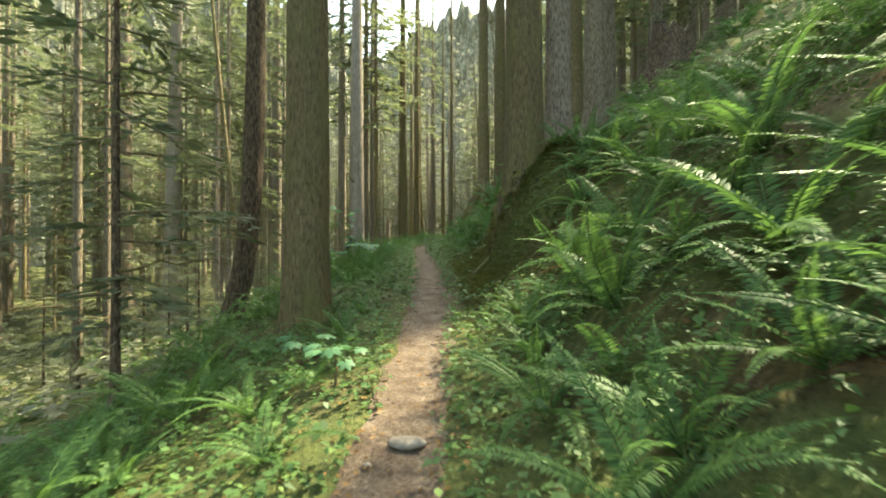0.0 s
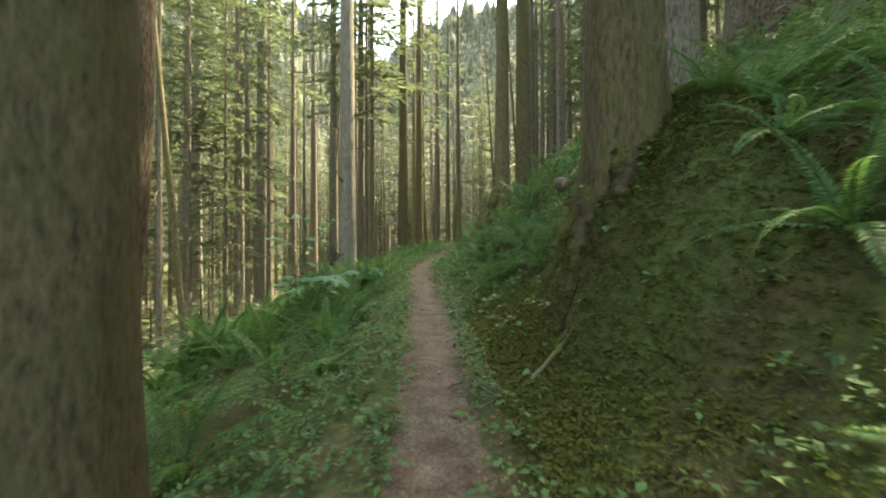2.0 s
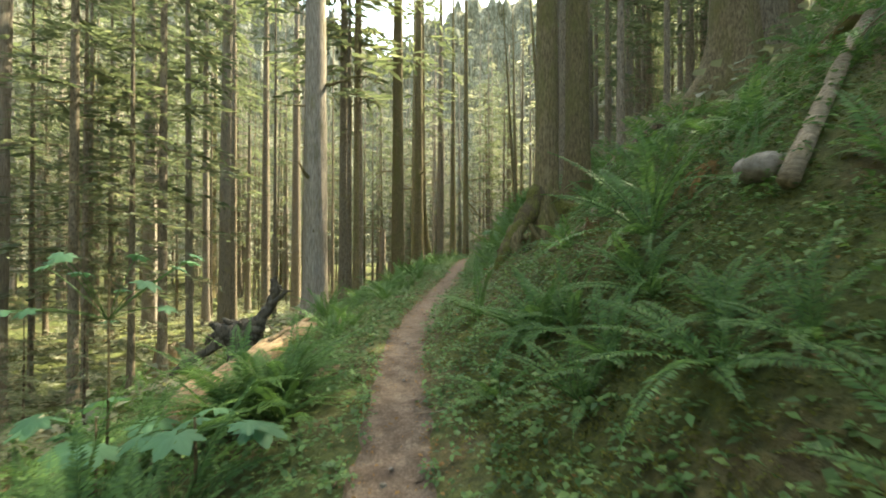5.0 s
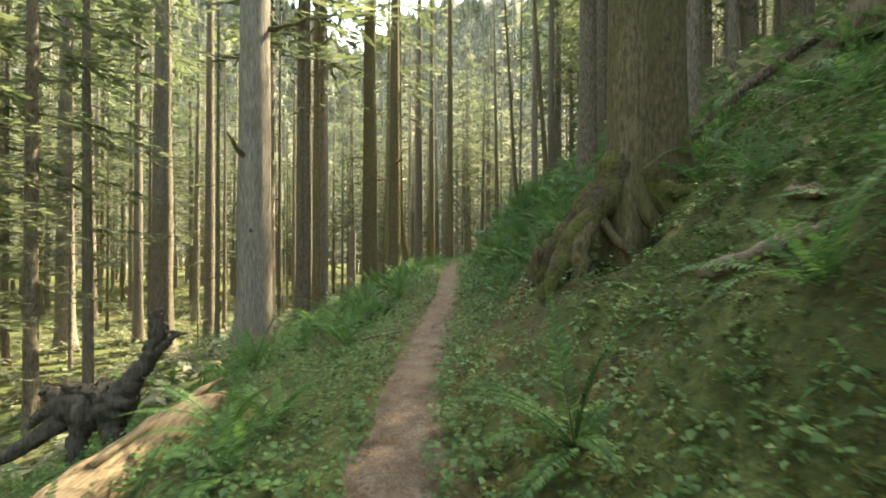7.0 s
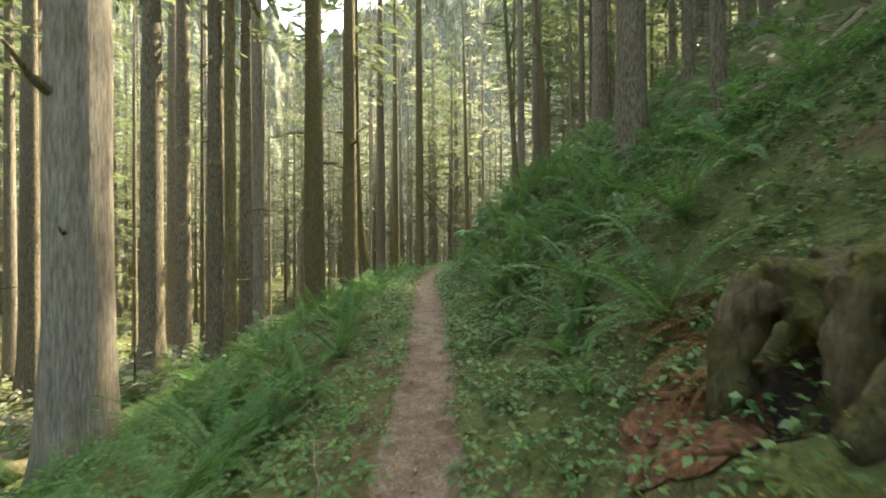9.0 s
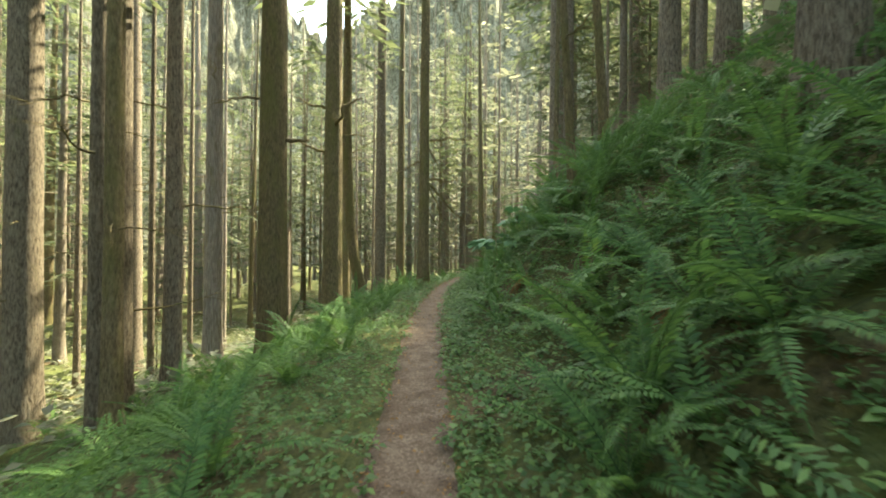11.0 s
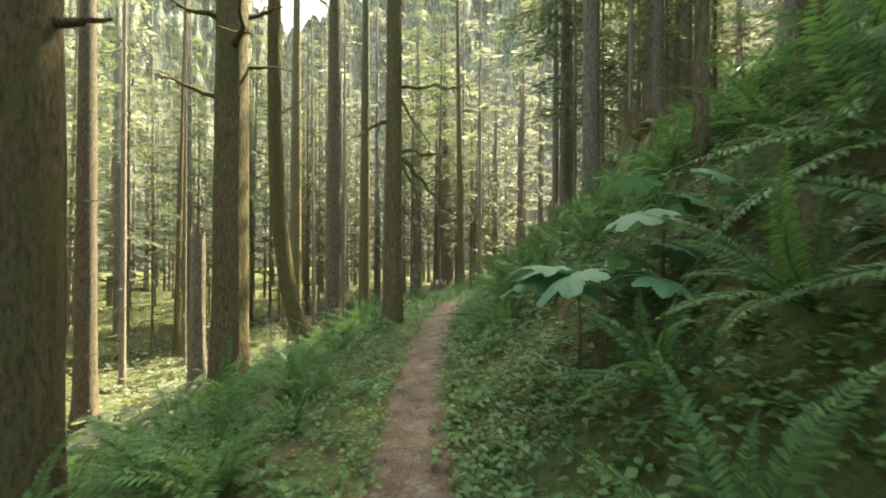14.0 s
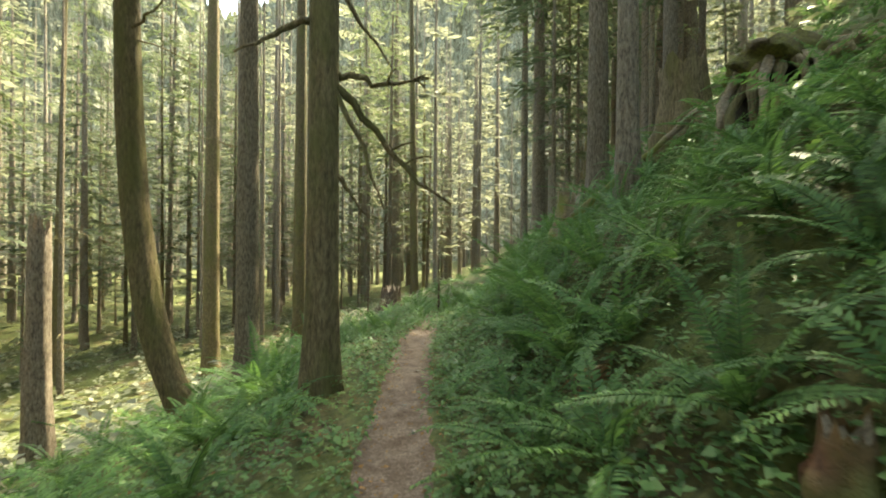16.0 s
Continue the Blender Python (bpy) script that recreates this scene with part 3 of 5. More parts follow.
# the rest of the wood, thinning out with distance
TAKEN = [(s[0], s[1]) for s in SPECS]
rg = np.random.default_rng(21)
made = 0
while made < 165:
    y = rg.uniform(-12, 92)
    x = rg.uniform(-52, 34)
    d = x - float(trail_x(y))
    if -6.5 < d < 3.4 or (y < 50 and -8 < d < 0):
        continue
    if d > 3 and y < 34 and d < 6.5 and rg.random() < 0.55:
        continue
    if min((x - a) ** 2 + (y - b) ** 2 for a, b in TAKEN) < 4.5:
        continue
    TAKEN.append((x, y))
    kind = rg.random()
    seed = 500 + made
    r = float(rg.uniform(0.14, 0.40))
    bark = (M_BARK, M_BARK_GREY, M_BARK_MOSS, M_BARK)[rg.integers(0, 4)]
    lean = (float(rg.normal(0, 0.012)), float(rg.normal(0, 0.012)))
    if kind < (0.30 if d < 0 else 0.45):
        tree(x, y, r, float(rg.uniform(27, 34)), bark, CROWNS[made % 5], lean, seed=seed, sides=9, stubs=4)
    elif kind < 0.9:
        tree(x, y, r * 0.7, float(rg.uniform(18, 27)), bark, OPEN_CROWNS[made % 4], lean, seed=seed, sides=8, stubs=4,
             label="shade-grown conifer with thin drooping boughs")
    else:
        tree(x, y, 0.07, float(rg.uniform(6, 11)), bark, YOUNG_CROWNS[made % 3], lean, seed=seed, sides=8, stubs=2, label="young conifer with drooping green boughs", group="young conifers")
    made += 1

# trees added on the upper hillside, mostly unseen, whose crowns shade the path
made = 0
while made < 50:
    y, x = rg.uniform(-14, 58), rg.uniform(10, 36)
    if min((x - a) ** 2 + (y - b) ** 2 for a, b in TAKEN) < 7 or blocks_gap(x, y, float(ground_z(x, y)), 7, 31):
        continue
    TAKEN.append((x, y))
    tree(x, y, float(rg.uniform(0.2, 0.4)), float(rg.uniform(27, 33)), M_BARK, CROWNS[made % 5], seed=900 + made, sides=8, stubs=1)
    made += 1
# a belt of full-crowned trees added sunward above the path, to shade it
for k, y in enumerate(np.arange(5.2, 39.0, 2.1)):
    p = Vector((float(trail_x(y)) + (k % 2) * 1.2 - 0.4, y, float(trail_z(y)) + 0.5))
    reach = next(q for q in np.arange(8, 60, 0.5) if (p + SUN_DIR * q).z - float(ground_z((p + SUN_DIR * q).x, (p + SUN_DIR * q).y)) > 15 + k % 3 * 2)
    q = p + SUN_DIR * reach
    if min((q.x - a) ** 2 + (q.y - c) ** 2 for a, c in TAKEN) < 1.2:
        q.x += 1.5
    TAKEN.append((q.x, q.y))
    tree(q.x, q.y, 0.3, 31.0, M_BARK, CROWNS[k % 5], seed=1500 + k, sides=8, stubs=1)
# half-grown conifers added upslope, barely seen, to shade the bank past its first ferns
for k, (x, y) in enumerate([(4.6, 6.0), (3.0, 8.8)]):
    q = Vector((x, y, 0)) + SUN_DIR * (13.5 + k % 3)
    TAKEN.append((q.x, q.y))
    tree(q.x, q.y, 0.09, 11.8, M_BARK, YOUNG_CROWNS[k % 3], seed=1600 + k, sides=8, stubs=2, label="young conifer with drooping green boughs", group="young conifers")
# thin-boughed conifers in the middle distance
rgm = np.random.default_rng(61)
for k in range(30):
    y = rgm.uniform(24, 62)
    x = float(trail_x(y)) - rgm.uniform(9, 30) if k < 20 else float(trail_x(y)) + rgm.uniform(4, 16)
    if min((x - a) ** 2 + (y - b) ** 2 for a, b in TAKEN) < 1.5:
        continue
    TAKEN.append((x, y))
    tree(x, y, float(rgm.uniform(0.09, 0.16)), float(rgm.uniform(15, 24)), M_BARK, OPEN_CROWNS[k % 4], seed=1700 + k, sides=8, stubs=4, label="shade-grown conifer with thin drooping boughs")
rgm = np.random.default_rng(62)
made = 0
while made < 52:
    y = rgm.uniform(22, 74)
    x = float(trail_x(y)) - rgm.uniform(7.5, 34) if made < 34 else float(trail_x(y)) + rgm.uniform(3.8, 15)
    if min((x - a) ** 2 + (y - b) ** 2 for a, b in TAKEN) < 1.2 or (x > 0 and y < 22):
        continue
    TAKEN.append((x, y))
    tree(x, y, float(rgm.uniform(0.07, 0.14)), float(rgm.uniform(15, 25)), M_BARK, OPEN_CROWNS[made % 4], seed=1800 + made, sides=8, stubs=4, label="shade-grown conifer with thin drooping boughs")
    made += 1
# shade-grown conifers below the path, then those close above it
for k, (x, y, h) in enumerate([(-7.6, 9.6, 14), (-9.6, 13.2, 17), (-10.6, 8.0, 15), (-12.2, 17.0, 18), (-8.6, 17.6, 15), (-14.0, 11.0, 18), (-11.5, 24.0, 17), (-16.5, 21.0, 20), (-9.0, 22.5, 14)]):
    tree(x, y, 0.10, float(h), M_BARK, OPEN_CROWNS[k % 4], seed=1300 + k, sides=8, stubs=4, label="shade-grown conifer with thin drooping boughs")
for k, (d, y) in enumerate([(4.2, 24.5), (5.6, 27.5), (4.6, 22.0), (6.5, 24.0), (7.5, 31.5), (6.0, 45.0), (3.5, 49.0), (8.0, 37.0), (9.0, 28.0), (5.0, 53.0), (8.5, 50.0), (11.0, 44.0)]):
    tree(d + float(trail_x(y)), y, 0.10, 15.0 + k % 4 * 3, M_BARK, OPEN_CROWNS[k % 4], seed=1200 + k, sides=10, stubs=3, label="shade-grown conifer with thin drooping boughs")


def far_woods():
    """The woods beyond, too many to count."""
    rg = np.random.default_rng(33)
    g, t = Geo(), Geo()
    n = 0
    while n < 500:
        a, q = (rg.uniform(-1.9, 1.5), rg.uniform(48, 130)) if n < 440 else (rg.uniform(-0.55, 0.75), rg.uniform(62, 100))
        x, y = q * math.sin(a), 20 + q * math.cos(a)
        if abs(x - float(trail_x(y))) < 1.5 or min((x - a) ** 2 + (y - b) ** 2 for a, b in TAKEN) < 2:
            continue
        n += 1
        z = float(ground_z(x, y))
        h = rg.uniform(27, 42)
        add_tube(t, [(x, y, z - 0.5), (x + rg.normal(0, 0.2), y, z + h)], [rg.uniform(0.2, 0.42), 0.03], sides=7, caps=False)
        for k in range(26):
            s = (k + rg.random()) / 26
            bough(g, np.array([x, y, z + 3.5 + (h - 3.5) * s]), rg.uniform(0, 6.28), 3.6 * (1 - s) ** 0.6 * rg.uniform(0.6, 1.2) + 0.4, rg.uniform(0.1, 0.4), rg, 9, 2, 2.5, None, 1.25)
    tagged(part("far_woods_foliage", g, M_NEEDLE_FAR), "foliage of the distant conifer wood, coloured paler as if sunlit", "forest", kind="stuff")
    tagged(part("far_woods_trunks", t, M_BARK_GREY), "trunks of the distant conifer wood", "forest", kind="stuff")


far_woods()


def distant_forest():
    """The wooded ground that closes the view, past 140 m."""
    m, nt, p = material("distant_forest", 1.0)
    leaf = noise_node(nt, 0.55, 8, 0.75, (1, 1, 0.8))
    stem = noise_node(nt, 1.3, 3, 0.5, (1, 1, 0.03))
    # sunlit cream tones are put into the leaf colour itself
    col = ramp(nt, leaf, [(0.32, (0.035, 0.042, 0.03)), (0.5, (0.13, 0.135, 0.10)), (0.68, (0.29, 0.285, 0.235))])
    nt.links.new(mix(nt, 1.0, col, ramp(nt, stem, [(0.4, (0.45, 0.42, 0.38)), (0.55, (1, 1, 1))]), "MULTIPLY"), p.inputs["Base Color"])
    nt.links.new(col, p.inputs["Emission Color"])     # glow added to brighten the unlit distance, past 140 m
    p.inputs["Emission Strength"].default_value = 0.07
    bump(nt, p, leaf, 1.0, 1.5)
    a = np.linspace(-2.6, 2.0, 1200)
    s = np.linspace(0, 1, 30)
    A, S = np.meshgrid(a, s, indexing="ij")
    top = 128 + 10 * vnoise(A * 60, A * 0, 6.0) + 4 * vnoise(A * 60, A * 0, 0.9, 3) - 26 * np.exp(-((A + 0.16) / 0.08) ** 2) + 9 * (1 - np.abs(2 * ((A * 38 + 0.9 * vnoise(A * 60, A * 0, 1.7, 8)) % 1) - 1)) * (0.6 + 0.4 * vnoise(A * 60, A * 0, 2.1, 5))
    q = 142 + 5 * vnoise(A * 140, S * 40, 3.0) + 3 * vnoise(A * 140, S * 40, 0.8, 4) + 80 * S
    x, y = q * np.sin(A), 20 + q * np.cos(A)
    z = ground_z(x, y) - 2 + S * top
    k = len(s)
    i, j = np.meshgrid(np.arange(len(a) - 1), np.arange(k - 1), indexing="ij")
    f = np.stack([i * k + j, (i + 1) * k + j, (i + 1) * k + j + 1, i * k + j + 1], -1).reshape(-1, 4)
    tagged(part("backdrop", Geo().add(np.stack([x, y, z], -1), f), m), "edge of the distant forest, pale and faintly glowing in place of sunlight", "forest", kind="structure")


distant_forest()


# ---------------------------------------------------------------- ferns and undergrowth
def frond_arrays(length, pairs, arch, seed, wide=0.15, fold=False):
    """One sword-fern frond along +x: midrib and two rows of narrow leaflets."""
    rg = np.random.default_rng(seed)
    s = np.linspace(0.10, 1.0, pairs)
    def spine(q):
        return np.stack([length * np.sin(q * arch) / arch, 0.03 * length * np.sin(q * 3 + seed), length * (1 - np.cos(q * arch)) / arch * -1.0], -1)
    c = spine(s)
    tan = spine(s + 0.01) - spine(s - 0.01)
    tan /= np.linalg.norm(tan, axis=1)[:, None]
    prof = np.sin(np.clip(s * 1.08, 0, 1) * np.pi) ** 0.55 * (1 - 0.55 * s) + 0.05
    pl = length * wide * prof * rg.uniform(0.85, 1.12, pairs)
    pw = length / pairs * 0.44
    vs = []
    for side in (1, -1):
        out = np.array([0, side, 0]) + tan * rg.uniform(0.15, 0.42, (pairs, 1))
        out[:, 2] -= rg.uniform(0.0, 0.35, pairs)
        out /= np.linalg.norm(out, axis=1)[:, None]
        tip = c + out * pl[:, None]
        a, b = c - tan * pw * 0.75, c + tan * pw * 0.75
        m = c + out * pl[:, None] * 0.45 + np.array([0, 0, 0.008])
        vs.append(np.stack([a, m - tan * pw, tip, m + tan * pw * 0.9 + 0 * b], 1))
    leaf = np.concatenate(vs).reshape(-1, 3)
    q = np.linspace(0, 1, 8)
    rib, rf = tube(spine(q), np.linspace(0.006, 0.0015, 8), sides=3, caps=False)
    v = np.concatenate([leaf, rib])
    f = np.concatenate([np.arange(len(leaf)).reshape(-1, 4), np.array(rf) + len(leaf)])
    return v, f


FRONDS = [frond_arrays(L, n, arch, k, w) for k, (L, n, arch, w) in enumerate([(0.9, 42, 1.0, 0.115), (1.05, 46, 1.35, 0.105), (0.75, 38, 1.6, 0.125), (1.0, 44, 0.7, 0.105), (0.7, 36, 1.2, 0.13)])]
LOW_FRONDS = [tuple(a[:208] if n == 0 else a[:52] for n, a in enumerate(frond_arrays(L, 26, arch, 20 + k, w * 0.85))) for k, (L, arch, w) in enumerate([(0.9, 1.2, 0.15), (1.05, 1.5, 0.14), (0.75, 1.8, 0.17)])]
FROND_MESH = []
for v, f in FRONDS:
    me = Geo().add(v, f).mesh("frond")
    me.materials.append(M_FERN)
    FROND_MESH.append(me)


def slope_normal(x, y, e=0.25):
    n = Vector((float(ground_z(x - e, y) - ground_z(x + e, y)), float(ground_z(x, y - e) - ground_z(x, y + e)), 2 * e))
    return n.normalized()


def frond_poses(rg, count, up=68):
    for k in range(count):
        yield (k * 360 / count + rg.uniform(-16, 16), -rg.uniform(up - 32, up + 14), rg.uniform(-14, 14), rg.uniform(0.75, 1.12))


def fern(x, y, size, seed, count=12, label="", dead=False):
    rg = np.random.default_rng(seed)
    n = slope_normal(x, y)
    tilt = Vector((0, 0, 1)).lerp(n, 0.55).to_track_quat("Z", "Y").to_matrix().to_4x4()
    t = empty("sword_fern", Matrix.Translation((x, y, float(ground_z(x, y)) - 0.02)) @ tilt, label or "green sword fern with arching fronds on the bank", "fern", "sword ferns")
    for az, el, roll, s in frond_poses(rg, count):
        o = part("frond", FROND_MESH[rg.integers(0, 5)], None, t)
        o.matrix_basis = pose(0, 0, 0, 0, 0, az) @ pose(0, 0, 0, roll, el, 0) @ Matrix.Scale(s * size, 4)
    return t


FERNS = [
    # the sunlit clumps at the start
    (-1.05, 2.75, 0.8), (-1.45, 3.5, 0.75), (-1.6, 2.1, 0.6), (0.62, 2.75, 0.95), (1.0, 1.9, 1.0), (1.25, 3.3, 1.2), (1.9, 2.5, 1.3), (2.5, 3.6, 1.35),
    (1.75, 4.3, 1.1), (0.75, 4.1, 0.75), (3.1, 2.6, 1.3), (2.2, 1.7, 1.1), (3.4, 4.6, 1.3), (2.9, 5.4, 1.2), (3.9, 3.4, 1.3), (-2.1, 3.0, 0.8), (1.6, 1.3, 0.9),
    # on and behind the mossy mound
    (2.1, 7.2, 0.9), (2.5, 7.6, 1.0), (1.95, 6.5, 0.9), (2.6, 6.8, 1.0), (2.3, 8.7, 0.9), (1.95, 7.7, 0.7), (3.0, 7.3, 1.0),
    # the bank beside the path
    (1.05, 10.0, 0.8), (1.4, 10.4, 0.9), (0.85, 10.6, 0.7), (1.75, 10.1, 0.9), (1.2, 11.0, 0.85), (2.1, 10.8, 0.9), (2.0, 28.2, 1.0), (2.3, 28.7, 1.1), (2.1, 29.2, 1.0),
    (2.5, 29.7, 1.1), (2.0, 29.9, 0.9), (1.6, 28.6, 0.8), (2.8, 28.9, 1.1), (3.0, 30.0, 1.1), (1.45, 34.2, 0.8), (1.9, 34.7, 0.95), (1.5, 34.9, 0.75), (1.7, 30.4, 0.9), (3.2, 35.0, 1.0),
]
rg = np.random.default_rng(5)
for k in range(46):     # the thick growth below the path
    y = rg.uniform(8.5, 22)
    d = -rg.uniform(1.0, 3.2)
    if y < 14.5 or d > -1.5:
        FERNS.append((float(trail_x(y)) + d, y, rg.uniform(0.8, 1.2)))
for k in range(16):     # and above it
    y = rg.uniform(10.5, 15)
    FERNS.append((float(trail_x(y)) + rg.uniform(0.8, 2.2), y, rg.uniform(0.7, 1.0)))
for k in range(62):     # large ferns on the steep bank past the bend
    y = rg.uniform(24.5, 38)
    d = rg.uniform(0.85, 3.8)
    if not (30.4 < y < 33.2 and 0.8 < d < 2.4) and min((float(trail_x(y)) + d - a) ** 2 + (y - b) ** 2 for a, b, _ in FERNS) > 0.2:
        FERNS.append((float(trail_x(y)) + d, y, rg.uniform(0.85, 1.3)))
while len(FERNS) < 410:
    y = rg.uniform(1.0, 42)
    side = rg.random()
    d = rg.uniform(0.8, 4.6) if side < 0.55 else -rg.uniform(0.85, 4.2)
    x = d + float(trail_x(y))
    if 15 < y < 21 and d > 0 and rg.random() < 0.8 or 5 < y < 11 and 0 < d < 2.2:
        continue
    if 30.4 < y < 33.2 and 0.8 < d < 2.4 or 14.5 < y < 21 and -4.6 < d < -1.6 or 18 < y < 21.3 and 0.5 < d < 3.2:
        continue
    if min((x - a) ** 2 + (y - b) ** 2 for a, b, _ in FERNS) < 0.16 or min((x - a) ** 2 + (y - b) ** 2 for a, b in TAKEN) < 0.3:
        continue
    FERNS.append((x, y, rg.uniform(0.75, 1.25) * (1.0 if side < 0.55 else 0.95) * (0.7 if abs(d) < 1.0 else 1.0)))
for k in range(26):     # tall growth hiding the drop below the path
    y = rg.uniform(10.0, 14.6)
    d = -rg.uniform(1.0, 1.6 if y > 13.5 else 3.6)
    FERNS.append((float(trail_x(y)) + d, y, rg.uniform(1.15, 1.45)))
FERNS = [(x, y, min(s, (abs(x - float(trail_x(y))) - 0.05) / 1.02)) for x, y, s in FERNS]     # none reaches over the path
FERNS += [(float(trail_x(y)) + d, y, w) for d, y, w in ((-0.2, 41.6, 0.7), (0.25, 42.2, 0.8), (-0.5, 42.8, 0.8), (0.1, 43.4, 0.9), (0.6, 41.2, 0.7), (-0.7, 41.0, 0.6), (0.45, 44.2, 0.9))]
FERNS.sort(key=lambda f: abs(f[0] - float(trail_x(f[1]))))     # those beside the path stand singly, the rest go into the bank
for k, (x, y, s) in enumerate(FERNS[:300]):
    fern(x, y, s, 900 + k, 11)


def fern_bank():
    """The ferns farther up and down the slope, past counting."""
    rg = np.random.default_rng(77)
    g = Geo()
    n = 0
    rest = list(FERNS[300:])
    while n < 860 + len(FERNS) - 300:
        y = rg.uniform(0, 62)
        d = 1.1 + 9.9 * rg.random() ** 1.5 if rg.random() < 0.6 else -rg.uniform(1.0, 12)
        x = d + float(trail_x(y))
        if min((x - a) ** 2 + (y - b) ** 2 for a, b, _ in FERNS) < 0.12 or (5 < y < 11 and 0 < d < 2) or (11 < y < 18.5 and 0 < d < 5 and rg.random() < 0.75) or (13.5 < y < 18.5 and 0 < d < 2.2) or (30.4 < y < 33.2 and 0.8 < d < 2.4 and rg.random() < 0.7) or (14.5 < y < 21 and -4.6 < d < -1.6) or (18 < y < 21.3 and 0.5 < d < 3.2):
            continue
        n += 1
        size = rg.uniform(0.65, 1.2)
        if rest:
            x, y, size = rest.pop()
        z = float(ground_z(x, y)) - 0.02
        tilt = Vector((0, 0, 1)).lerp(slope_normal(x, y), 0.5).to_track_quat("Z", "Y").to_matrix().to_4x4()
        base = Matrix.Translation((x, y, z)) @ tilt
        for az, el, roll, s in frond_poses(rg, 8):
            m = np.array(base @ pose(0, 0, 0, 0, 0, az) @ pose(0, 0, 0, roll, el, 0) @ Matrix.Scale(s * size, 4))
            v, f = LOW_FRONDS[rg.integers(0, 3)]
            g.add(v @ m[:3, :3].T + m[:3, 3], f)
    tagged(part("fern_bank", g, M_FERN), "dense sword ferns covering the forest slopes", "ferns", kind="stuff")


fern_bank()


def ground_cover():
    """Low leafy plants, moss tufts and litter over the whole slope."""
    rg = np.random.default_rng(78)
    def scatter(n, d0, d1, y0, y1, clump):
        y = rg.uniform(y0, y1, n)
        d = rg.uniform(d0, d1, n)
        keep = vnoise(d + trail_x(y), y, clump, 12) + rg.normal(0, 0.35, n) > -0.6
        return d[keep], y[keep]
    def leaves(name, d, y, lo, hi, lift, mat, label, kind, per=7):
        """Small plants: each a rosette of a few leaves on a low stalk."""
        m = len(d) // per
        px, py = (d + trail_x(y))[::per][:m], y[::per][:m]
        tall = rg.uniform(0.05, 1, m) ** 1.4 * lift
        x, py, tall = np.repeat(px, per), np.repeat(py, per), np.repeat(tall, per)
        n = m * per
        L = rg.uniform(lo, hi, n) * np.repeat(rg.uniform(0.7, 1.3, m), per)
        az = rg.uniform(0, 6.283, n)
        el = rg.normal(0.15, 0.3, n)
        a = np.stack([np.cos(az) * np.cos(el), np.sin(az) * np.cos(el), np.sin(el)], -1)
        b = np.stack([-np.sin(az), np.cos(az), rg.normal(0, 0.25, n)], -1)
        b /= np.linalg.norm(b, axis=1)[:, None]
        p = np.stack([x, py, ground_z(x, py) + tall * rg.uniform(0.45, 1.0, n) + 0.01], -1) + a * (L * rg.uniform(0.1, 0.9, n))[:, None]
        w = (L * rg.uniform(0.28, 0.42, n))[:, None]
        L = L[:, None]
        v = np.stack([p, p + a * L * 0.45 + b * w, p + a * L - [0, 0, 1.0] * L * 0.25, p + a * L * 0.45 - b * w], 1)
        tagged(part(name, Geo().add(v, np.arange(4 * n).reshape(-1, 4)), mat), label, kind, kind="stuff")
    d1, y1 = scatter(135000, 0.22, 5.0, 0, 46, 1.3)
    bare = (np.abs(y1 - 7.7) < 1.9) & (d1 > 0.5) & (d1 < 2.6) & (rg.random(len(d1)) < 0.82)
    d1, y1 = d1[~bare], y1[~bare]
    d2, y2 = scatter(125000, -5.0, -0.22, 0, 46, 1.3)
    d4, y4 = scatter(45000, 0.35, 4.0, 23, 39, 0.9)
    d1, y1 = np.r_[d1, d4], np.r_[y1, y4]
    d3, y3 = rg.uniform(-0.5, 0.5, 5200), 40.3 + 8 * rg.random(5200)
    leaves("undergrowth_leaves", np.r_[d1, d2, d3], np.r_[y1, y2, y3], 0.03, 0.07, 0.24, M_COVER, "low leafy undergrowth over the forest slope", "undergrowth")
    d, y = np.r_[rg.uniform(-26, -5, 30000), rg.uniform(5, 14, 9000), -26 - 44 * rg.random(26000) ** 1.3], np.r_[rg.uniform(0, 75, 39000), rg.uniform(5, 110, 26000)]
    leaves("valley_undergrowth", d, y, 0.10, 0.32, 0.6, M_BRUSH, "low green brush on the valley floor, coloured paler as if sunlit", "undergrowth")
    y = np.r_[rg.normal(13.0, 1.8, 30000), rg.normal(7.8, 1.2, 90000), rg.normal(17.0, 2.8, 20000), rg.uniform(3, 40, 6000)]
    d = np.r_[0.6 + np.abs(rg.normal(0, 2.0, 30000)), 0.45 + np.abs(rg.normal(0, 1.2, 90000)), 0.45 + np.abs(rg.normal(0, 1.8, 20000)), rg.uniform(0.4, 4, 6000)]
    leaves("moss_carpet", d, y, 0.014, 0.032, 0.035, M_MOSS, "yellow-green moss carpet on the bank", "moss", 5)
    d, y = np.r_[rg.uniform(-3, 4, 9000), rg.choice([-1, 1], 5000) * rg.normal(0.26, 0.09, 5000)], rg.uniform(0, 45, 14000)
    leaves("leaf_litter", d, y, 0.012, 0.045, 0.012, M_DEADLEAF, "brown leaf litter on the ground", "litter", 1)


ground_cover()


# ---------------------------------------------------------------- roots, logs and stumps
def on_ground(x, y, lift=0.0):
    return np.array([x, y, float(ground_z(x, y)) + lift])


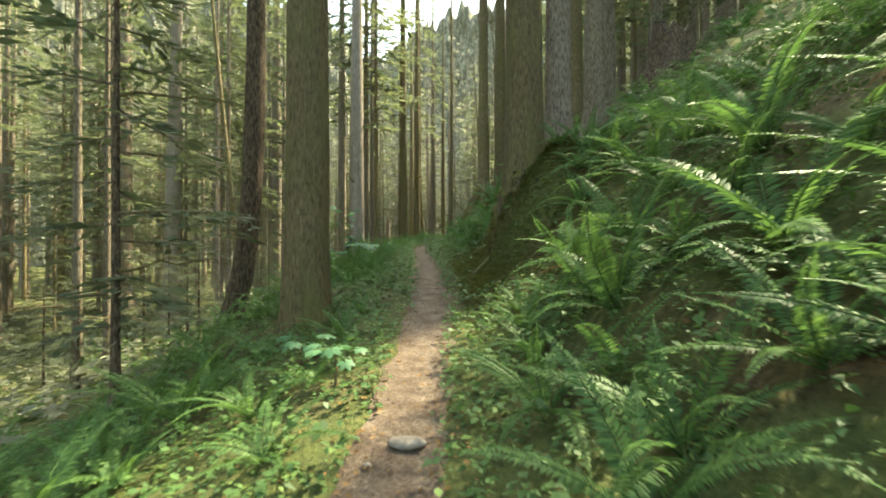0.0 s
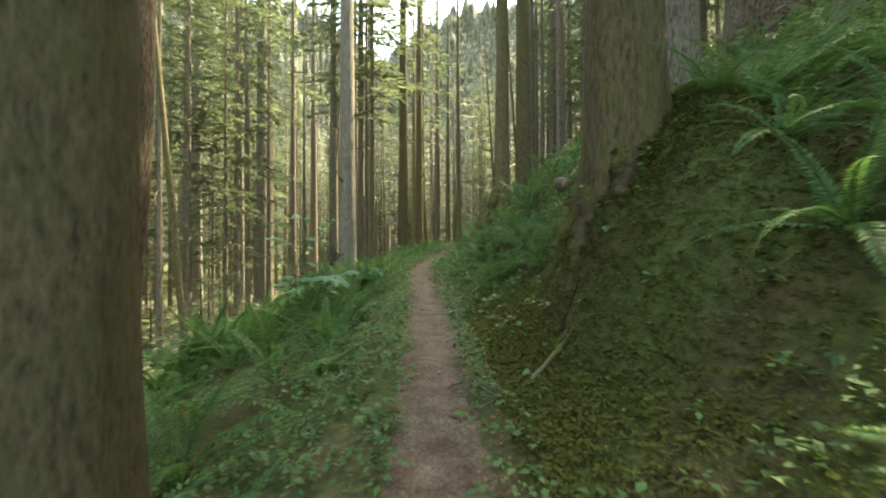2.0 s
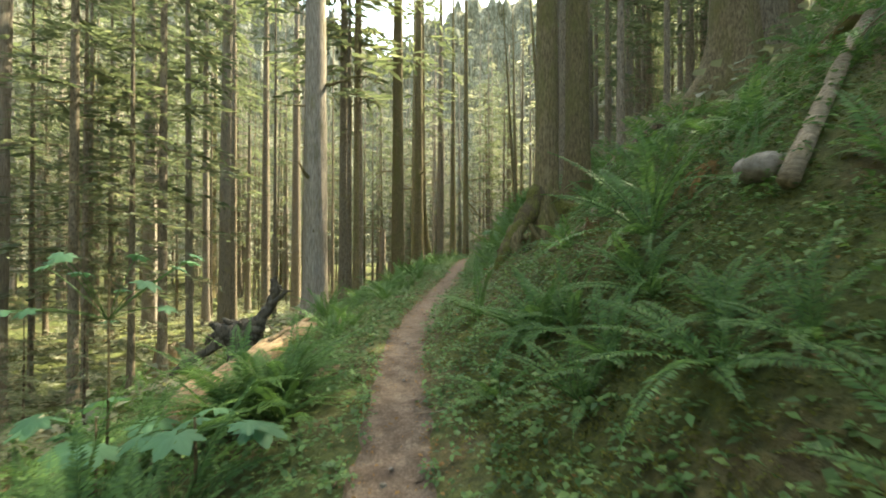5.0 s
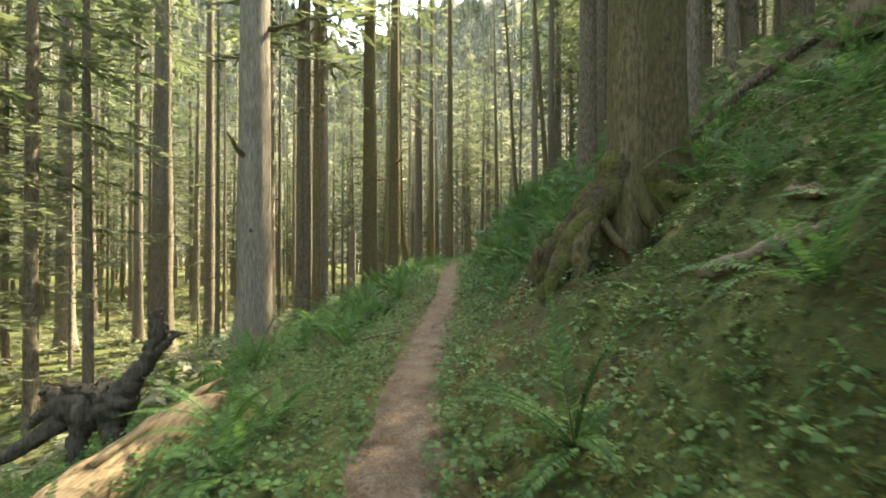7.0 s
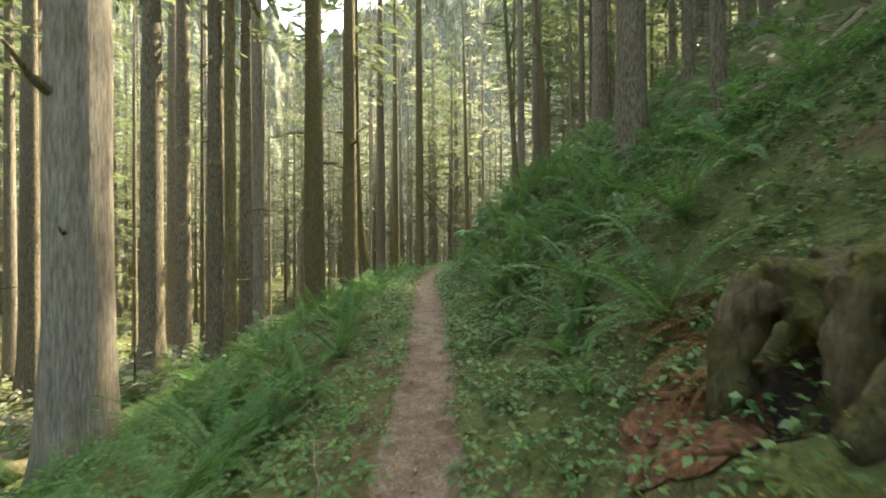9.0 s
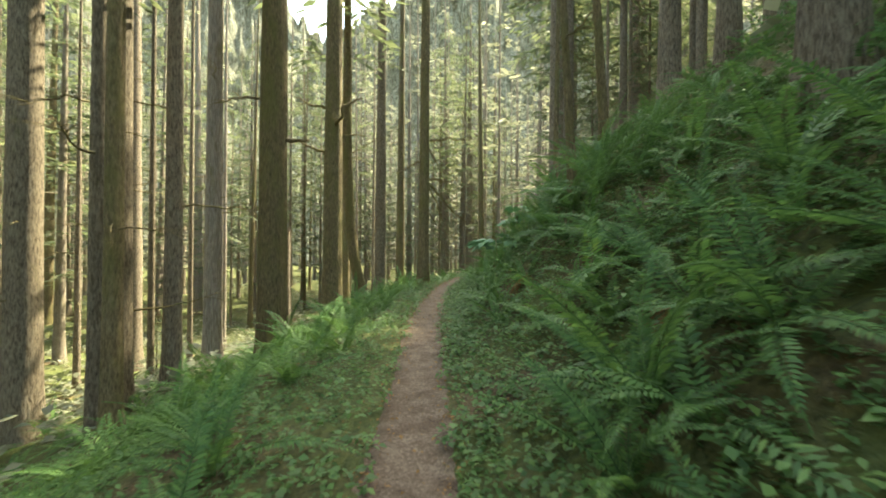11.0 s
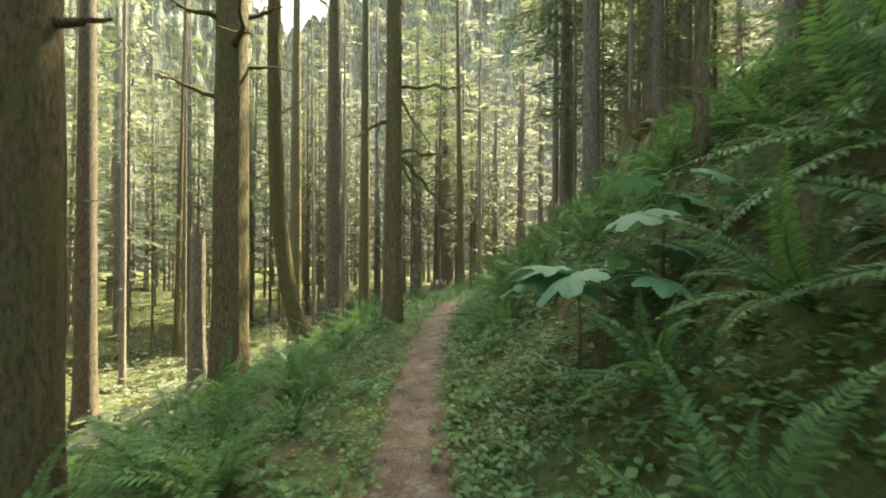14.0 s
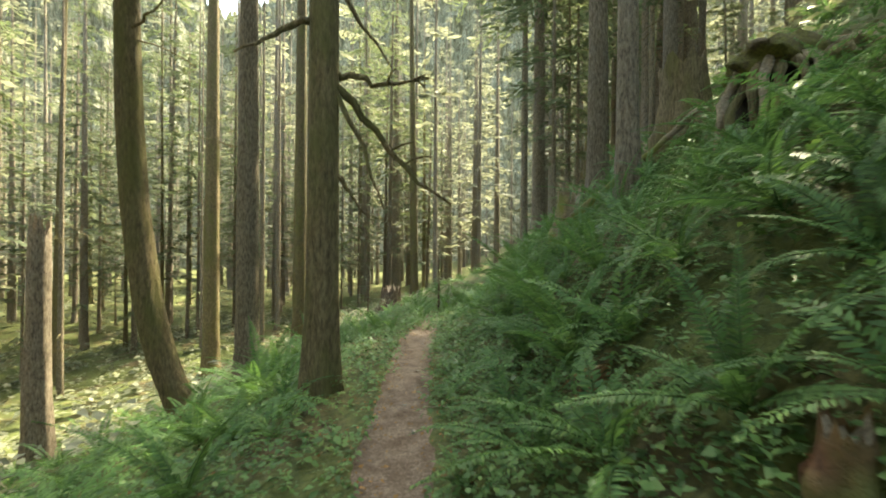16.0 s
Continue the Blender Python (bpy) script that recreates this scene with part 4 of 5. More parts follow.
def moss_material():
    m, nt, b = material("thick_moss", 1.0)
    fine = noise_node(nt, 26, 7, 0.75)
    broad = noise_node(nt, 3.2, 5, 0.65)
    green = ramp(nt, fine, [(0.3, (0.03, 0.034, 0.01)), (0.52, (0.115, 0.108, 0.03)), (0.75, (0.185, 0.165, 0.05))])
    bark = ramp(nt, fine, [(0.3, (0.035, 0.024, 0.015)), (0.7, (0.15, 0.11, 0.07))])
    nt.links.new(mix(nt, ramp(nt, broad, [(0.40, (0, 0, 0)), (0.54, (1, 1, 1))]), bark, green), b.inputs["Base Color"])
    bump(nt, b, fine, 1.0, 0.04)
    return m


M_THICKMOSS = moss_material()


def limb_along(points, radii, seed, sides=14, wobble=0.35, steps=6):
    """A knotted root through a few bends, smoothly drawn."""
    pts = np.array(points, float)
    q, s = np.arange(len(pts)), np.linspace(0, len(pts) - 1, steps * (len(pts) - 1) + 1)
    c = np.stack([np.interp(s, q, pts[:, k]) for k in range(3)], -1)
    for _ in range(3):
        c[1:-1] = (c[:-2] + 2 * c[1:-1] + c[2:]) / 4
    g = Geo()
    rgl = np.random.default_rng(seed)
    add_tube(g, c, np.interp(s, q, radii) * (1 + 0.06 * rgl.normal(0, 1, len(s))), sides=sides, wobble=wobble, seed=seed)
    return g


def soil_patch(name, x0, y0, rx, ry, mat, parent, origin, seed, lift=0.012, label=""):
    u, v = np.meshgrid(np.linspace(0, 2 * np.pi, 33), np.linspace(0.02, 1, 11), indexing="ij")
    q = v * (1 + 0.28 * vnoise(np.cos(u) * 2, np.sin(u) * 2, 0.7, seed))
    x, y = x0 + rx * q * np.cos(u), y0 + ry * q * np.sin(u)
    z = ground_z(x, y) + lift + 0.03 * vnoise(x, y, 0.09, seed) * (1 - v) - 0.05 * np.clip(v - 0.85, 0, 1)
    i, j = np.meshgrid(np.arange(32), np.arange(10), indexing="ij")
    f = np.stack([i * 11 + j, i * 11 + j + 1, (i + 1) * 11 + j + 1, (i + 1) * 11 + j], -1).reshape(-1, 4)
    part(name, Geo().add(np.stack([x, y, z], -1) - np.array(origin), f), mat, parent, label)


def stilt_roots():
    """The roots on which the tree stands clear of the earth, legs astride a dark hollow."""
    o = (1.64, 18.95, 4.43)
    t = empty("exposed_roots", pose(*o), "mossy arching conifer roots astride a dark hollow in the bank", "roots")
    legs = [([(-0.12, -0.05, 0.5), (-0.30, -0.06, 0.02), (-0.58, -0.05, -0.32), (-0.80, -0.06, -0.72), (-0.93, -0.08, -1.12)], [0.16, 0.17, 0.13, 0.11, 0.10]),
            ([(-0.42, -0.10, -0.16), (-0.62, -0.15, -0.50), (-0.60, -0.22, -0.78), (-0.50, -0.26, -1.10)], [0.10, 0.11, 0.10, 0.08]),
            ([(0.12, -0.08, 0.4), (0.30, -0.12, 0.0), (0.45, -0.20, -0.28), (0.52, -0.32, -0.65)], [0.15, 0.13, 0.11, 0.08]),
            ([(-0.1, 0.1, 0.4), (-0.42, 0.28, -0.1), (-0.68, 0.55, -0.55), (-0.80, 0.75, -1.0)], [0.14, 0.13, 0.11, 0.09]),
            ([(0.05, 0.1, 0.3), (0.2, 0.35, -0.1), (0.3, 0.6, -0.4)], [0.15, 0.14, 0.12]),
            ([(0.0, -0.12, 0.25), (0.10, -0.22, -0.12), (0.28, -0.30, -0.40), (0.30, -0.36, -0.75)], [0.10, 0.09, 0.07, 0.06]),
            ([(0.25, -0.15, 0.1), (0.62, -0.1, 0.08), (0.95, 0.05, 0.1), (1.3, 0.1, 0.25)], [0.12, 0.11, 0.10, 0.07]),
            ([(-0.35, -0.12, -0.2), (-0.2, -0.3, -0.5), (0.05, -0.38, -0.72), (0.3, -0.42, -0.85)], [0.05, 0.045, 0.04, 0.03])]
    for k, (pts, rad) in enumerate(legs):
        part("root", limb_along(pts, rad, 60 + k), M_THICKMOSS if k in (0, 2, 3, 6) else M_BARK_MOSS, t)
    soil_patch("hollow_soil_shade", 1.45, 18.72, 0.42, 0.36, M_SOIL_SHADE, t, o, 3, label="bare soil under the roots, near-black with the shade of the hollow")


stilt_roots()


def lump(x0, y0, z0, rx, ry, rz, seed, rough=0.22, n=28):
    """A rounded mossy mass with an uneven skin."""
    u, v = np.meshgrid(np.linspace(0, 2 * np.pi, n + 1), np.linspace(0, np.pi, 15), indexing="ij")
    p = np.stack([np.cos(u) * np.sin(v), np.sin(u) * np.sin(v), np.cos(v)], -1)
    k = 1 + rough * vnoise(p[..., 0] * 2 + p[..., 2], p[..., 1] * 2 - p[..., 2] * 1.4, 0.8, seed) + rough * 0.4 * vnoise(p[..., 0] * 2 + p[..., 2], p[..., 1] * 2 - p[..., 2] * 1.4, 0.28, seed + 3)
    q = p * k[..., None] * [rx, ry, rz] + [x0, y0, z0]
    i, j = np.meshgrid(np.arange(n), np.arange(14), indexing="ij")
    return Geo().add(q, np.stack([i * 15 + j, i * 15 + j + 1, (i + 1) * 15 + j + 1, (i + 1) * 15 + j], -1).reshape(-1, 4))


def rotten_stump_bank():
    """An old stump gone to red crumbs, its mossy cap hanging over a hollow."""
    o = (1.35, 20.15, 3.33)
    t = empty("rotten_stump", pose(*o), "old rotten stump with a mossy cap above red crumbling wood", "stump")
    part("mossy_cap", lump(0.20, 0.05, 0.58, 0.40, 0.45, 0.22, 4, 0.5, 48), M_THICKMOSS, t, "thick yellow-green moss")
    part("mossy_cap", lump(0.48, -0.42, 0.62, 0.28, 0.28, 0.22, 6, 0.5, 48), M_THICKMOSS, t, "thick yellow-green moss")
    for k, (pts, rad) in enumerate([([(-0.28, -0.25, 0.62), (-0.36, -0.28, 0.35), (-0.34, -0.3, -0.05)], [0.10, 0.08, 0.06]),
                                    ([(-0.05, -0.5, 0.65), (-0.14, -0.52, 0.3), (-0.12, -0.55, -0.05)], [0.11, 0.09, 0.07]),
                                    ([(-0.30, 0.2, 0.6), (-0.42, 0.22, 0.3), (-0.45, 0.22, -0.05)], [0.12, 0.10, 0.08]),
                                    ([(0.28, -0.72, 0.7), (0.2, -0.78, 0.35), (0.22, -0.82, 0.1)], [0.09, 0.08, 0.06])]):
        part("root", limb_along(pts, rad, 80 + k, 12, 0.5), M_REDROT if k % 2 else M_BARK_MOSS, t)
    soil_patch("hollow_soil_shade", 1.16, 20.02, 0.36, 0.42, M_SOIL_SHADE, t, o, 8, 0.02, "bare soil, near-black with the shade of the hollow")
    soil_patch("crumbled_wood", 0.78, 20.42, 0.30, 0.46, M_REDCRUMB, t, o, 11, 0.025, "red crumbled rotten wood")
    rgl = np.random.default_rng(17)
    for k in range(9):
        a, q = rgl.uniform(0, 6.28), rgl.random() ** 0.5
        x, y = 0.82 + 0.34 * q * math.cos(a), 20.35 + 0.5 * q * math.sin(a)
        e = rgl.normal(0, 0.07, 3)
        p = np.array([x, y, float(ground_z(x, y)) + 0.045]) - o
        part("wood_chunk", limb_along([p - e * [1, 1, 0.2], p, p + e * [1, 1, 0.2]], [0.012, 0.03, 0.01], 120 + k, 6, 0.5, 2), M_REDCRUMB, t)


M_REDCRUMB = wood_material("red_crumbled_wood", (0.05, 0.022, 0.012), (0.24, 0.105, 0.055), (6, 6, 6))
rotten_stump_bank()


def mossy_root_flare():
    """Moss-draped roots under the great trunk on the bank."""
    o = (1.42, 8.10, float(ground_z(1.42, 8.10)))
    t = empty("root_mound", pose(*o), "moss-draped root flare of the large conifer on the bank", "roots")
    for k, (a, b) in enumerate([((-0.30, -0.16), (-0.50, -0.30)), ((-0.12, -0.30), (-0.22, -0.62)), ((-0.30, 0.18), (-0.60, 0.42))]):
        q = np.linspace(0, 1, 5)
        xy = np.outer(1 - q, a) + np.outer(q, b)
        z = ground_base(xy[:, 0] + o[0], xy[:, 1] + o[1]) - o[2] + np.array([0.05, 0.01, -0.03, -0.06, -0.12])
        part("root", limb_along(np.c_[xy, z], [0.12, 0.11, 0.10, 0.09, 0.07], 140 + k, 12, 0.5), M_THICKMOSS, t)
    # near-black patches painted in for the shade of gaps in the moss
    for k, (x, y, r) in enumerate([(0.80, 7.62, 0.10), (1.50, 7.2, 0.09)]):
        soil_patch("hollow_soil_shade", x, y, r, r, M_SOIL_SHADE, t, o, 20 + k, 0.012, "near-black patch for the shade in a gap of the moss")


mossy_root_flare()


def log(name, a, b, r, mat, label, lift=0.6, wander=0.12, sides=14, broken=False, seed=0, stubs=0):
    """A fallen stem that lies along the ground from a to b."""
    n = 16
    s = np.linspace(0, 1, n)[:, None]
    p = np.array([[*a, 0.0]]) * (1 - s) + np.array([[*b, 0.0]]) * s
    rgl = np.random.default_rng(seed)
    p[:, :2] += np.sin(s * 5 + seed) * wander * 0.5
    z = ground_z(p[:, 0], p[:, 1])
    fit = np.polyfit(s[:, 0], z, 2)
    p[:, 2] = np.polyval(fit, s[:, 0]) + r * lift
    t = empty(name, pose(*p[0]), label, "log")
    g = Geo()
    rr = np.linspace(r, r * 0.8, n) * (1 + 0.08 * rgl.normal(0, 1, n))
    if broken:
        rr[-3:] *= (0.85, 0.6, 0.15)
        rr[0] *= 0.5
    add_tube(g, p - p[0], rr, sides=sides, wobble=0.22 if broken else 0.1, seed=seed)
    part("stem", g, mat, t)
    for k in range(stubs):
        g = Geo()
        i = rgl.integers(2, n - 2)
        az = rgl.uniform(0, 6.28)
        dead_limb(g, p[i] - p[0] + [0, 0, r * 0.5], az, rgl.uniform(0.3, 0.9), 0.5, r * 0.25, seed + k, 2)
        part("branch_stub", g, M_DEADWOOD, t)
    if broken:
        for k in range(7):
            g = Geo()
            i = rgl.integers(3, n - 3)
            az = rgl.uniform(0, 6.28)
            q = p[i] - p[0] + [math.cos(az) * r * 0.5, 0, abs(math.sin(az)) * r * 0.85]
            d = (p[i + 2] - p[i]) * rgl.uniform(0.9, 2.2)
            add_tube(g, [q, q + d * 0.5 + [0, 0, 0.02], q + d], [r * 0.16, r * 0.2, 0.008], sides=5)
            part("splinter", g, mat, t)
    return t


log("fallen_log", (-3.55, 15.4), (-3.05, 19.5), 0.25, M_ROTWOOD, "split tan-brown fallen log with a splintered broken end", 0.55, 0.1, 16, True, 4)
log("fallen_log", (-5.7, 25.7), (-9.3, 28.3), 0.17, M_MOSSLOG, "mossy fallen log lying in a patch of sun", 0.6, 0.2, 12, False, 5, 3)
log("fallen_log", (-8.4, 32.6), (-12.8, 30.4), 0.20, M_DEADWOOD, "grey weathered fallen log on the valley side", 0.6, 0.2, 12, False, 6, 4)
log("fallen_pole", (2.15, 13.2), (4.75, 15.4), 0.075, M_DEADWOOD, "pale barkless pole lying up the slope", 1.4, 0.05, 10, False, 7, 2)
log("fallen_pole", (4.3, 15.8), (5.6, 15.1), 0.09, M_REDROT, "short rotten log among debris on the slope", 1.2, 0.05, 10, True, 8)
log("fallen_pole", (3.9, 15.1), (5.3, 16.6), 0.05, M_DEADWOOD, "thin pale broken pole among debris", 2.0, 0.05, 8, False, 9, 2)
log("fallen_limb", (3.2, 21.0), (6.4, 20.2), 0.085, M_BARK_DARK, "dark mossy fallen limb lying up the slope", 2.0, 0.4, 10, False, 10, 5)
log("fallen_limb", (3.3, 20.9), (5.0, 20.9), 0.05, M_BARK_DARK, "dark twisted fallen limb on the slope", 3.2, 0.5, 8, False, 11, 6)
log("wood_slab", (1.30, 17.05), (1.66, 16.4), 0.06, M_DEADWOOD, "pale weathered slab of wood lying in moss", 0.9, 0.03, 8, True, 12)
log("wood_slab", (1.98, 17.1), (1.9, 16.72), 0.05, M_DEADWOOD, "short grey piece of dead wood on the moss", 0.9, 0.02, 8, True, 13)
log("fallen_branch", (0.06, 7.35), (0.80, 7.50), 0.018, M_MOSSLOG, "mossy stick lying beside the path", 1.2, 0.1, 7, False, 14, 3)
log("fallen_limb", (3.7, 24.6), (5.2, 23.4), 0.06, M_DEADWOOD, "grey dead branchwood on the bank", 2.5, 0.2, 8, False, 15, 5)
log("fallen_branch", (-1.5, 20.4), (-0.95, 20.9), 0.02, M_DEADWOOD, "small dead stick by the path", 1.2, 0.05, 6, False, 16, 1)
log("fallen_limb", (4.6, 38.8), (6.3, 38.0), 0.06, M_MOSSLOG, "mossy limb jutting level from the bank", 7.0, 0.1, 8, False, 17, 2)


def stump(name, x, y, r, h, mat, label, seed=0, jag=0.5, lean=(0, 0)):
    t = empty(name, pose(x, y, float(ground_z(x, y))), label, "stump")
    k = 28
    a = np.linspace(0, 2 * np.pi, k, endpoint=False)
    z = np.array([-0.3, 0.0, 0.15, 0.35, 0.6, 0.8, 1.0]) * h
    Z, A = np.meshgrid(z, a, indexing="ij")
    R = r * (1 + 0.55 * np.exp(-np.clip(Z, 0, None) / (0.25 * h)) * (0.5 + 0.5 * np.cos(5 * A + seed)) + 0.14 * vnoise(A * 3, Z * 3, 0.8, seed)) * (1 - 0.2 * np.clip(Z / h, 0, 1))
    top = (Z > 0.95 * h) * jag * h * vnoise(A * 5, A * 0, 0.6, seed + 2)
    g = Geo()
    i, j = np.meshgrid(np.arange(len(z) - 1), np.arange(k), indexing="ij")
    f = np.stack([i * k + j, i * k + (j + 1) % k, (i + 1) * k + (j + 1) % k, (i + 1) * k + j], -1).reshape(-1, 4)
    g.add(np.stack([R * np.cos(A) + lean[0] * Z, R * np.sin(A) + lean[1] * Z, Z + top], -1), f)
    part("bole", g, mat, t)
    c = Geo()
    ring = np.stack([R[-1] * 0.97 * np.cos(a) + lean[0] * h, R[-1] * 0.97 * np.sin(a) + lean[1] * h, z[-1] + top[-1] - 0.03], -1)
    inner = np.stack([R[-1] * 0.45 * np.cos(a) + lean[0] * h, R[-1] * 0.45 * np.sin(a) + lean[1] * h, 0 * a + z[-1] - 0.22 * h], -1)
    c.add(np.concatenate([ring, inner]), np.stack([np.arange(k), (np.arange(k) + 1) % k, (np.arange(k) + 1) % k + k, np.arange(k) + k], -1))
    c.f.append(list(range(k, 2 * k)))
    part("broken_top", c, M_DEADWOOD, t, "splintered tan heartwood")
    return t


stump("tree_stump", -10.4, 26.4, 0.45, 1.0, M_ROTWOOD, "short tan rotting stump in the sun", 1, 0.2)
stump("tree_stump", 1.6, 15.85, 0.10, 0.14, M_REDROT, "small reddish rotten stump in moss", 2)
stump("tree_stump", 2.25, 33.3, 0.09, 0.18, M_REDROT, "rotten orange-brown stump under a fern", 4)
stump("tree_stump", 6.8, 13.6, 0.70, 1.35, M_BARK_DARK, "dark weathered stump high on the slope", 10, 0.5, (-0.1, 0.0))
stump("tree_stump", 7.0, 39.0, 0.45, 1.3, M_BARK_MOSS, "old mossy stump high on the bank", 5, 0.2, (-0.1, 0.0))
stump("tree_stump", 5.0, 39.6, 0.25, 0.7, M_MOSSLOG, "low mossy stump on the bank", 6)
stump("tree_stump", 4.6, 57.0, 0.6, 1.1, M_BARK_DARK, "dark upturned stump beside the path ahead", 8, 0.4)
stump("broken_snag", -5.34, 44.6, 0.26, 5.6, M_BARK, "broken-topped dead snag standing in the sun", 9, 0.06)


def hanging_roots():
    """An undercut stump at the lip of the bank, its bare roots pouring down."""
    x, y = 5.6, 36.3
    o = (x, y, float(ground_z(x, y)))
    t = empty("undercut_stump", pose(*o), "undercut mossy stump with bare brown roots hanging down the bank", "stump")
    part("mossy_cap", lump(0.25, 0.1, 0.60, 0.62, 0.5, 0.30, 9, 0.34), M_THICKMOSS, t, "thick green moss")
    part("bole", lump(0.3, 0.15, 0.15, 0.48, 0.45, 0.62, 12), M_SOIL_SHADE, t, "dark earth held by roots")
    rgl = np.random.default_rng(23)
    for k in range(13):
        a = math.radians(170 + k * 12.5)
        top = np.array([0.28 + 0.42 * math.cos(a), 0.1 + 0.42 * math.sin(a), 0.58 + rgl.normal(0, 0.08)])
        foot = np.array([0.28 + rgl.uniform(0.6, 1.0) * math.cos(a), 0.1 + rgl.uniform(0.6, 1.0) * math.sin(a), 0.0])
        foot[2] = float(ground_z(foot[0] + x, foot[1] + y)) - o[2] - 0.05
        part("root", limb_along([top, (top + foot) / 2 + [0.12 * math.cos(a), 0.12 * math.sin(a), 0.12], foot], [0.07, 0.05, 0.03], 160 + k, 8, 0.5), M_DEADWOOD if k % 3 == 0 else M_BARK_MOSS, t)


hanging_roots()


def root_wad():
    """An upturned weathered root mass with one limb reaching up."""
    x, y = -4.75, 19.9
    t = empty("root_snag", pose(x, y, float(ground_z(x, y))), "dark twisted weathered root snag with an upright limb", "stump")
    def p(name, pts, rad, seed, sides=10):
        g = Geo()
        n = 6 * len(pts)
        s, q = np.linspace(0, 1, n), np.linspace(0, 1, len(pts))
        pts, rgl = np.array(pts, float), np.random.default_rng(seed)
        c = np.stack([np.interp(s, q, pts[:, k]) for k in range(3)], -1) + rgl.normal(0, 0.008, (n, 3))
        r = np.interp(s, q, rad) * (1 + 0.045 * rgl.normal(0, 1, n))
        add_tube(g, c, r, sides=sides + 8, wobble=0.32, seed=seed * 3)
        part(name, g, M_CHAR, t)
    p("knot", [(-0.55, 0, 0.62), (-0.3, 0.0, 0.66), (0.0, 0, 0.62), (0.22, 0, 0.66), (0.4, 0, 0.8)], [0.12, 0.24, 0.27, 0.22, 0.14], 1, 14)
    p("upright_limb", [(0.25, 0, 0.68), (0.42, 0.0, 0.95), (0.62, 0.05, 1.25), (0.70, 0.05, 1.5), (0.68, 0.05, 1.78), (0.73, 0.05, 1.84)], [0.17, 0.13, 0.10, 0.095, 0.075, 0.02], 2)
    p("side_limb", [(0.62, 0.05, 1.27), (0.80, 0.0, 1.38), (0.95, 0, 1.52), (1.1, 0.0, 1.56)], [0.06, 0.05, 0.035, 0.012], 3)
    p("twig", [(0.78, 0.04, 1.66), (0.86, 0.0, 1.55), (0.98, 0, 1.56)], [0.03, 0.025, 0.01], 6, 6)
    p("leg", [(0.15, 0, 0.62), (0.22, -0.05, 0.3), (0.28, -0.08, -0.15)], [0.16, 0.12, 0.10], 4)
    p("leg", [(-0.15, -0.05, 0.6), (-0.12, -0.15, 0.3), (-0.1, -0.2, -0.15)], [0.15, 0.11, 0.10], 5)
    p("leg", [(-0.3, 0, 0.55), (-0.7, -0.1, 0.25), (-1.15, -0.15, 0.0), (-1.45, -0.2, -0.25)], [0.13, 0.09, 0.075, 0.05], 7)
    p("broken_root", [(-0.45, 0, 0.70), (-0.62, 0.02, 0.80), (-0.70, 0.02, 0.84)], [0.10, 0.08, 0.03], 8, 8)
    p("broken_root", [(-0.5, -0.05, 0.6), (-0.66, -0.12, 0.52), (-0.72, -0.14, 0.40)], [0.09, 0.06, 0.02], 9, 8)
    p("broken_root", [(0.1, -0.12, 0.75), (0.06, -0.25, 0.86), (0.0, -0.3, 0.90)], [0.08, 0.05, 0.015], 10, 6)
    p("broken_root", [(-0.2, -0.1, 0.82), (-0.28, -0.15, 0.93), (-0.36, -0.15, 0.95)], [0.08, 0.05, 0.015], 11, 6)


root_wad()


def stone(x, y, w, d, h, label, seed):
    u, v = np.meshgrid(np.linspace(0, 2 * np.pi, 19), np.linspace(0, np.pi, 10), indexing="ij")
    k = 1 + 0.14 * vnoise(np.cos(u) * np.sin(v) * 2, np.sin(u) * np.sin(v) * 2 + np.cos(v), 0.7, seed)
    p = np.stack([w * np.cos(u) * np.sin(v) * k, d * np.sin(u) * np.sin(v) * k, h * np.cos(v) * k], -1)
    i, j = np.meshgrid(np.arange(18), np.arange(9), indexing="ij")
    f = np.stack([i * 10 + j, (i + 1) * 10 + j, (i + 1) * 10 + j + 1, i * 10 + j + 1], -1).reshape(-1, 4)
    o = part("stone", Geo().add(p, f), M_STONE)
    o.location = on_ground(x, y, h * 0.25)
    return tagged(o, label, "stone")


stone(2.36, 13.72, 0.27, 0.20, 0.13, "pale grey rock lying on the bank", 31)
stone(-0.21, 2.72, 0.12, 0.07, 0.035, "flat grey stone set in the dirt path", 1)
rg = np.random.default_rng(61)
for k in range(26):
    y = rg.uniform(2, 40)
    stone(float(trail_x(y)) + rg.normal(0, 0.13), y, rg.uniform(0.012, 0.03), rg.uniform(0.012, 0.03), rg.uniform(0.008, 0.018), "small pebble on the dirt path", 2 + k)["group"] = "path pebbles"


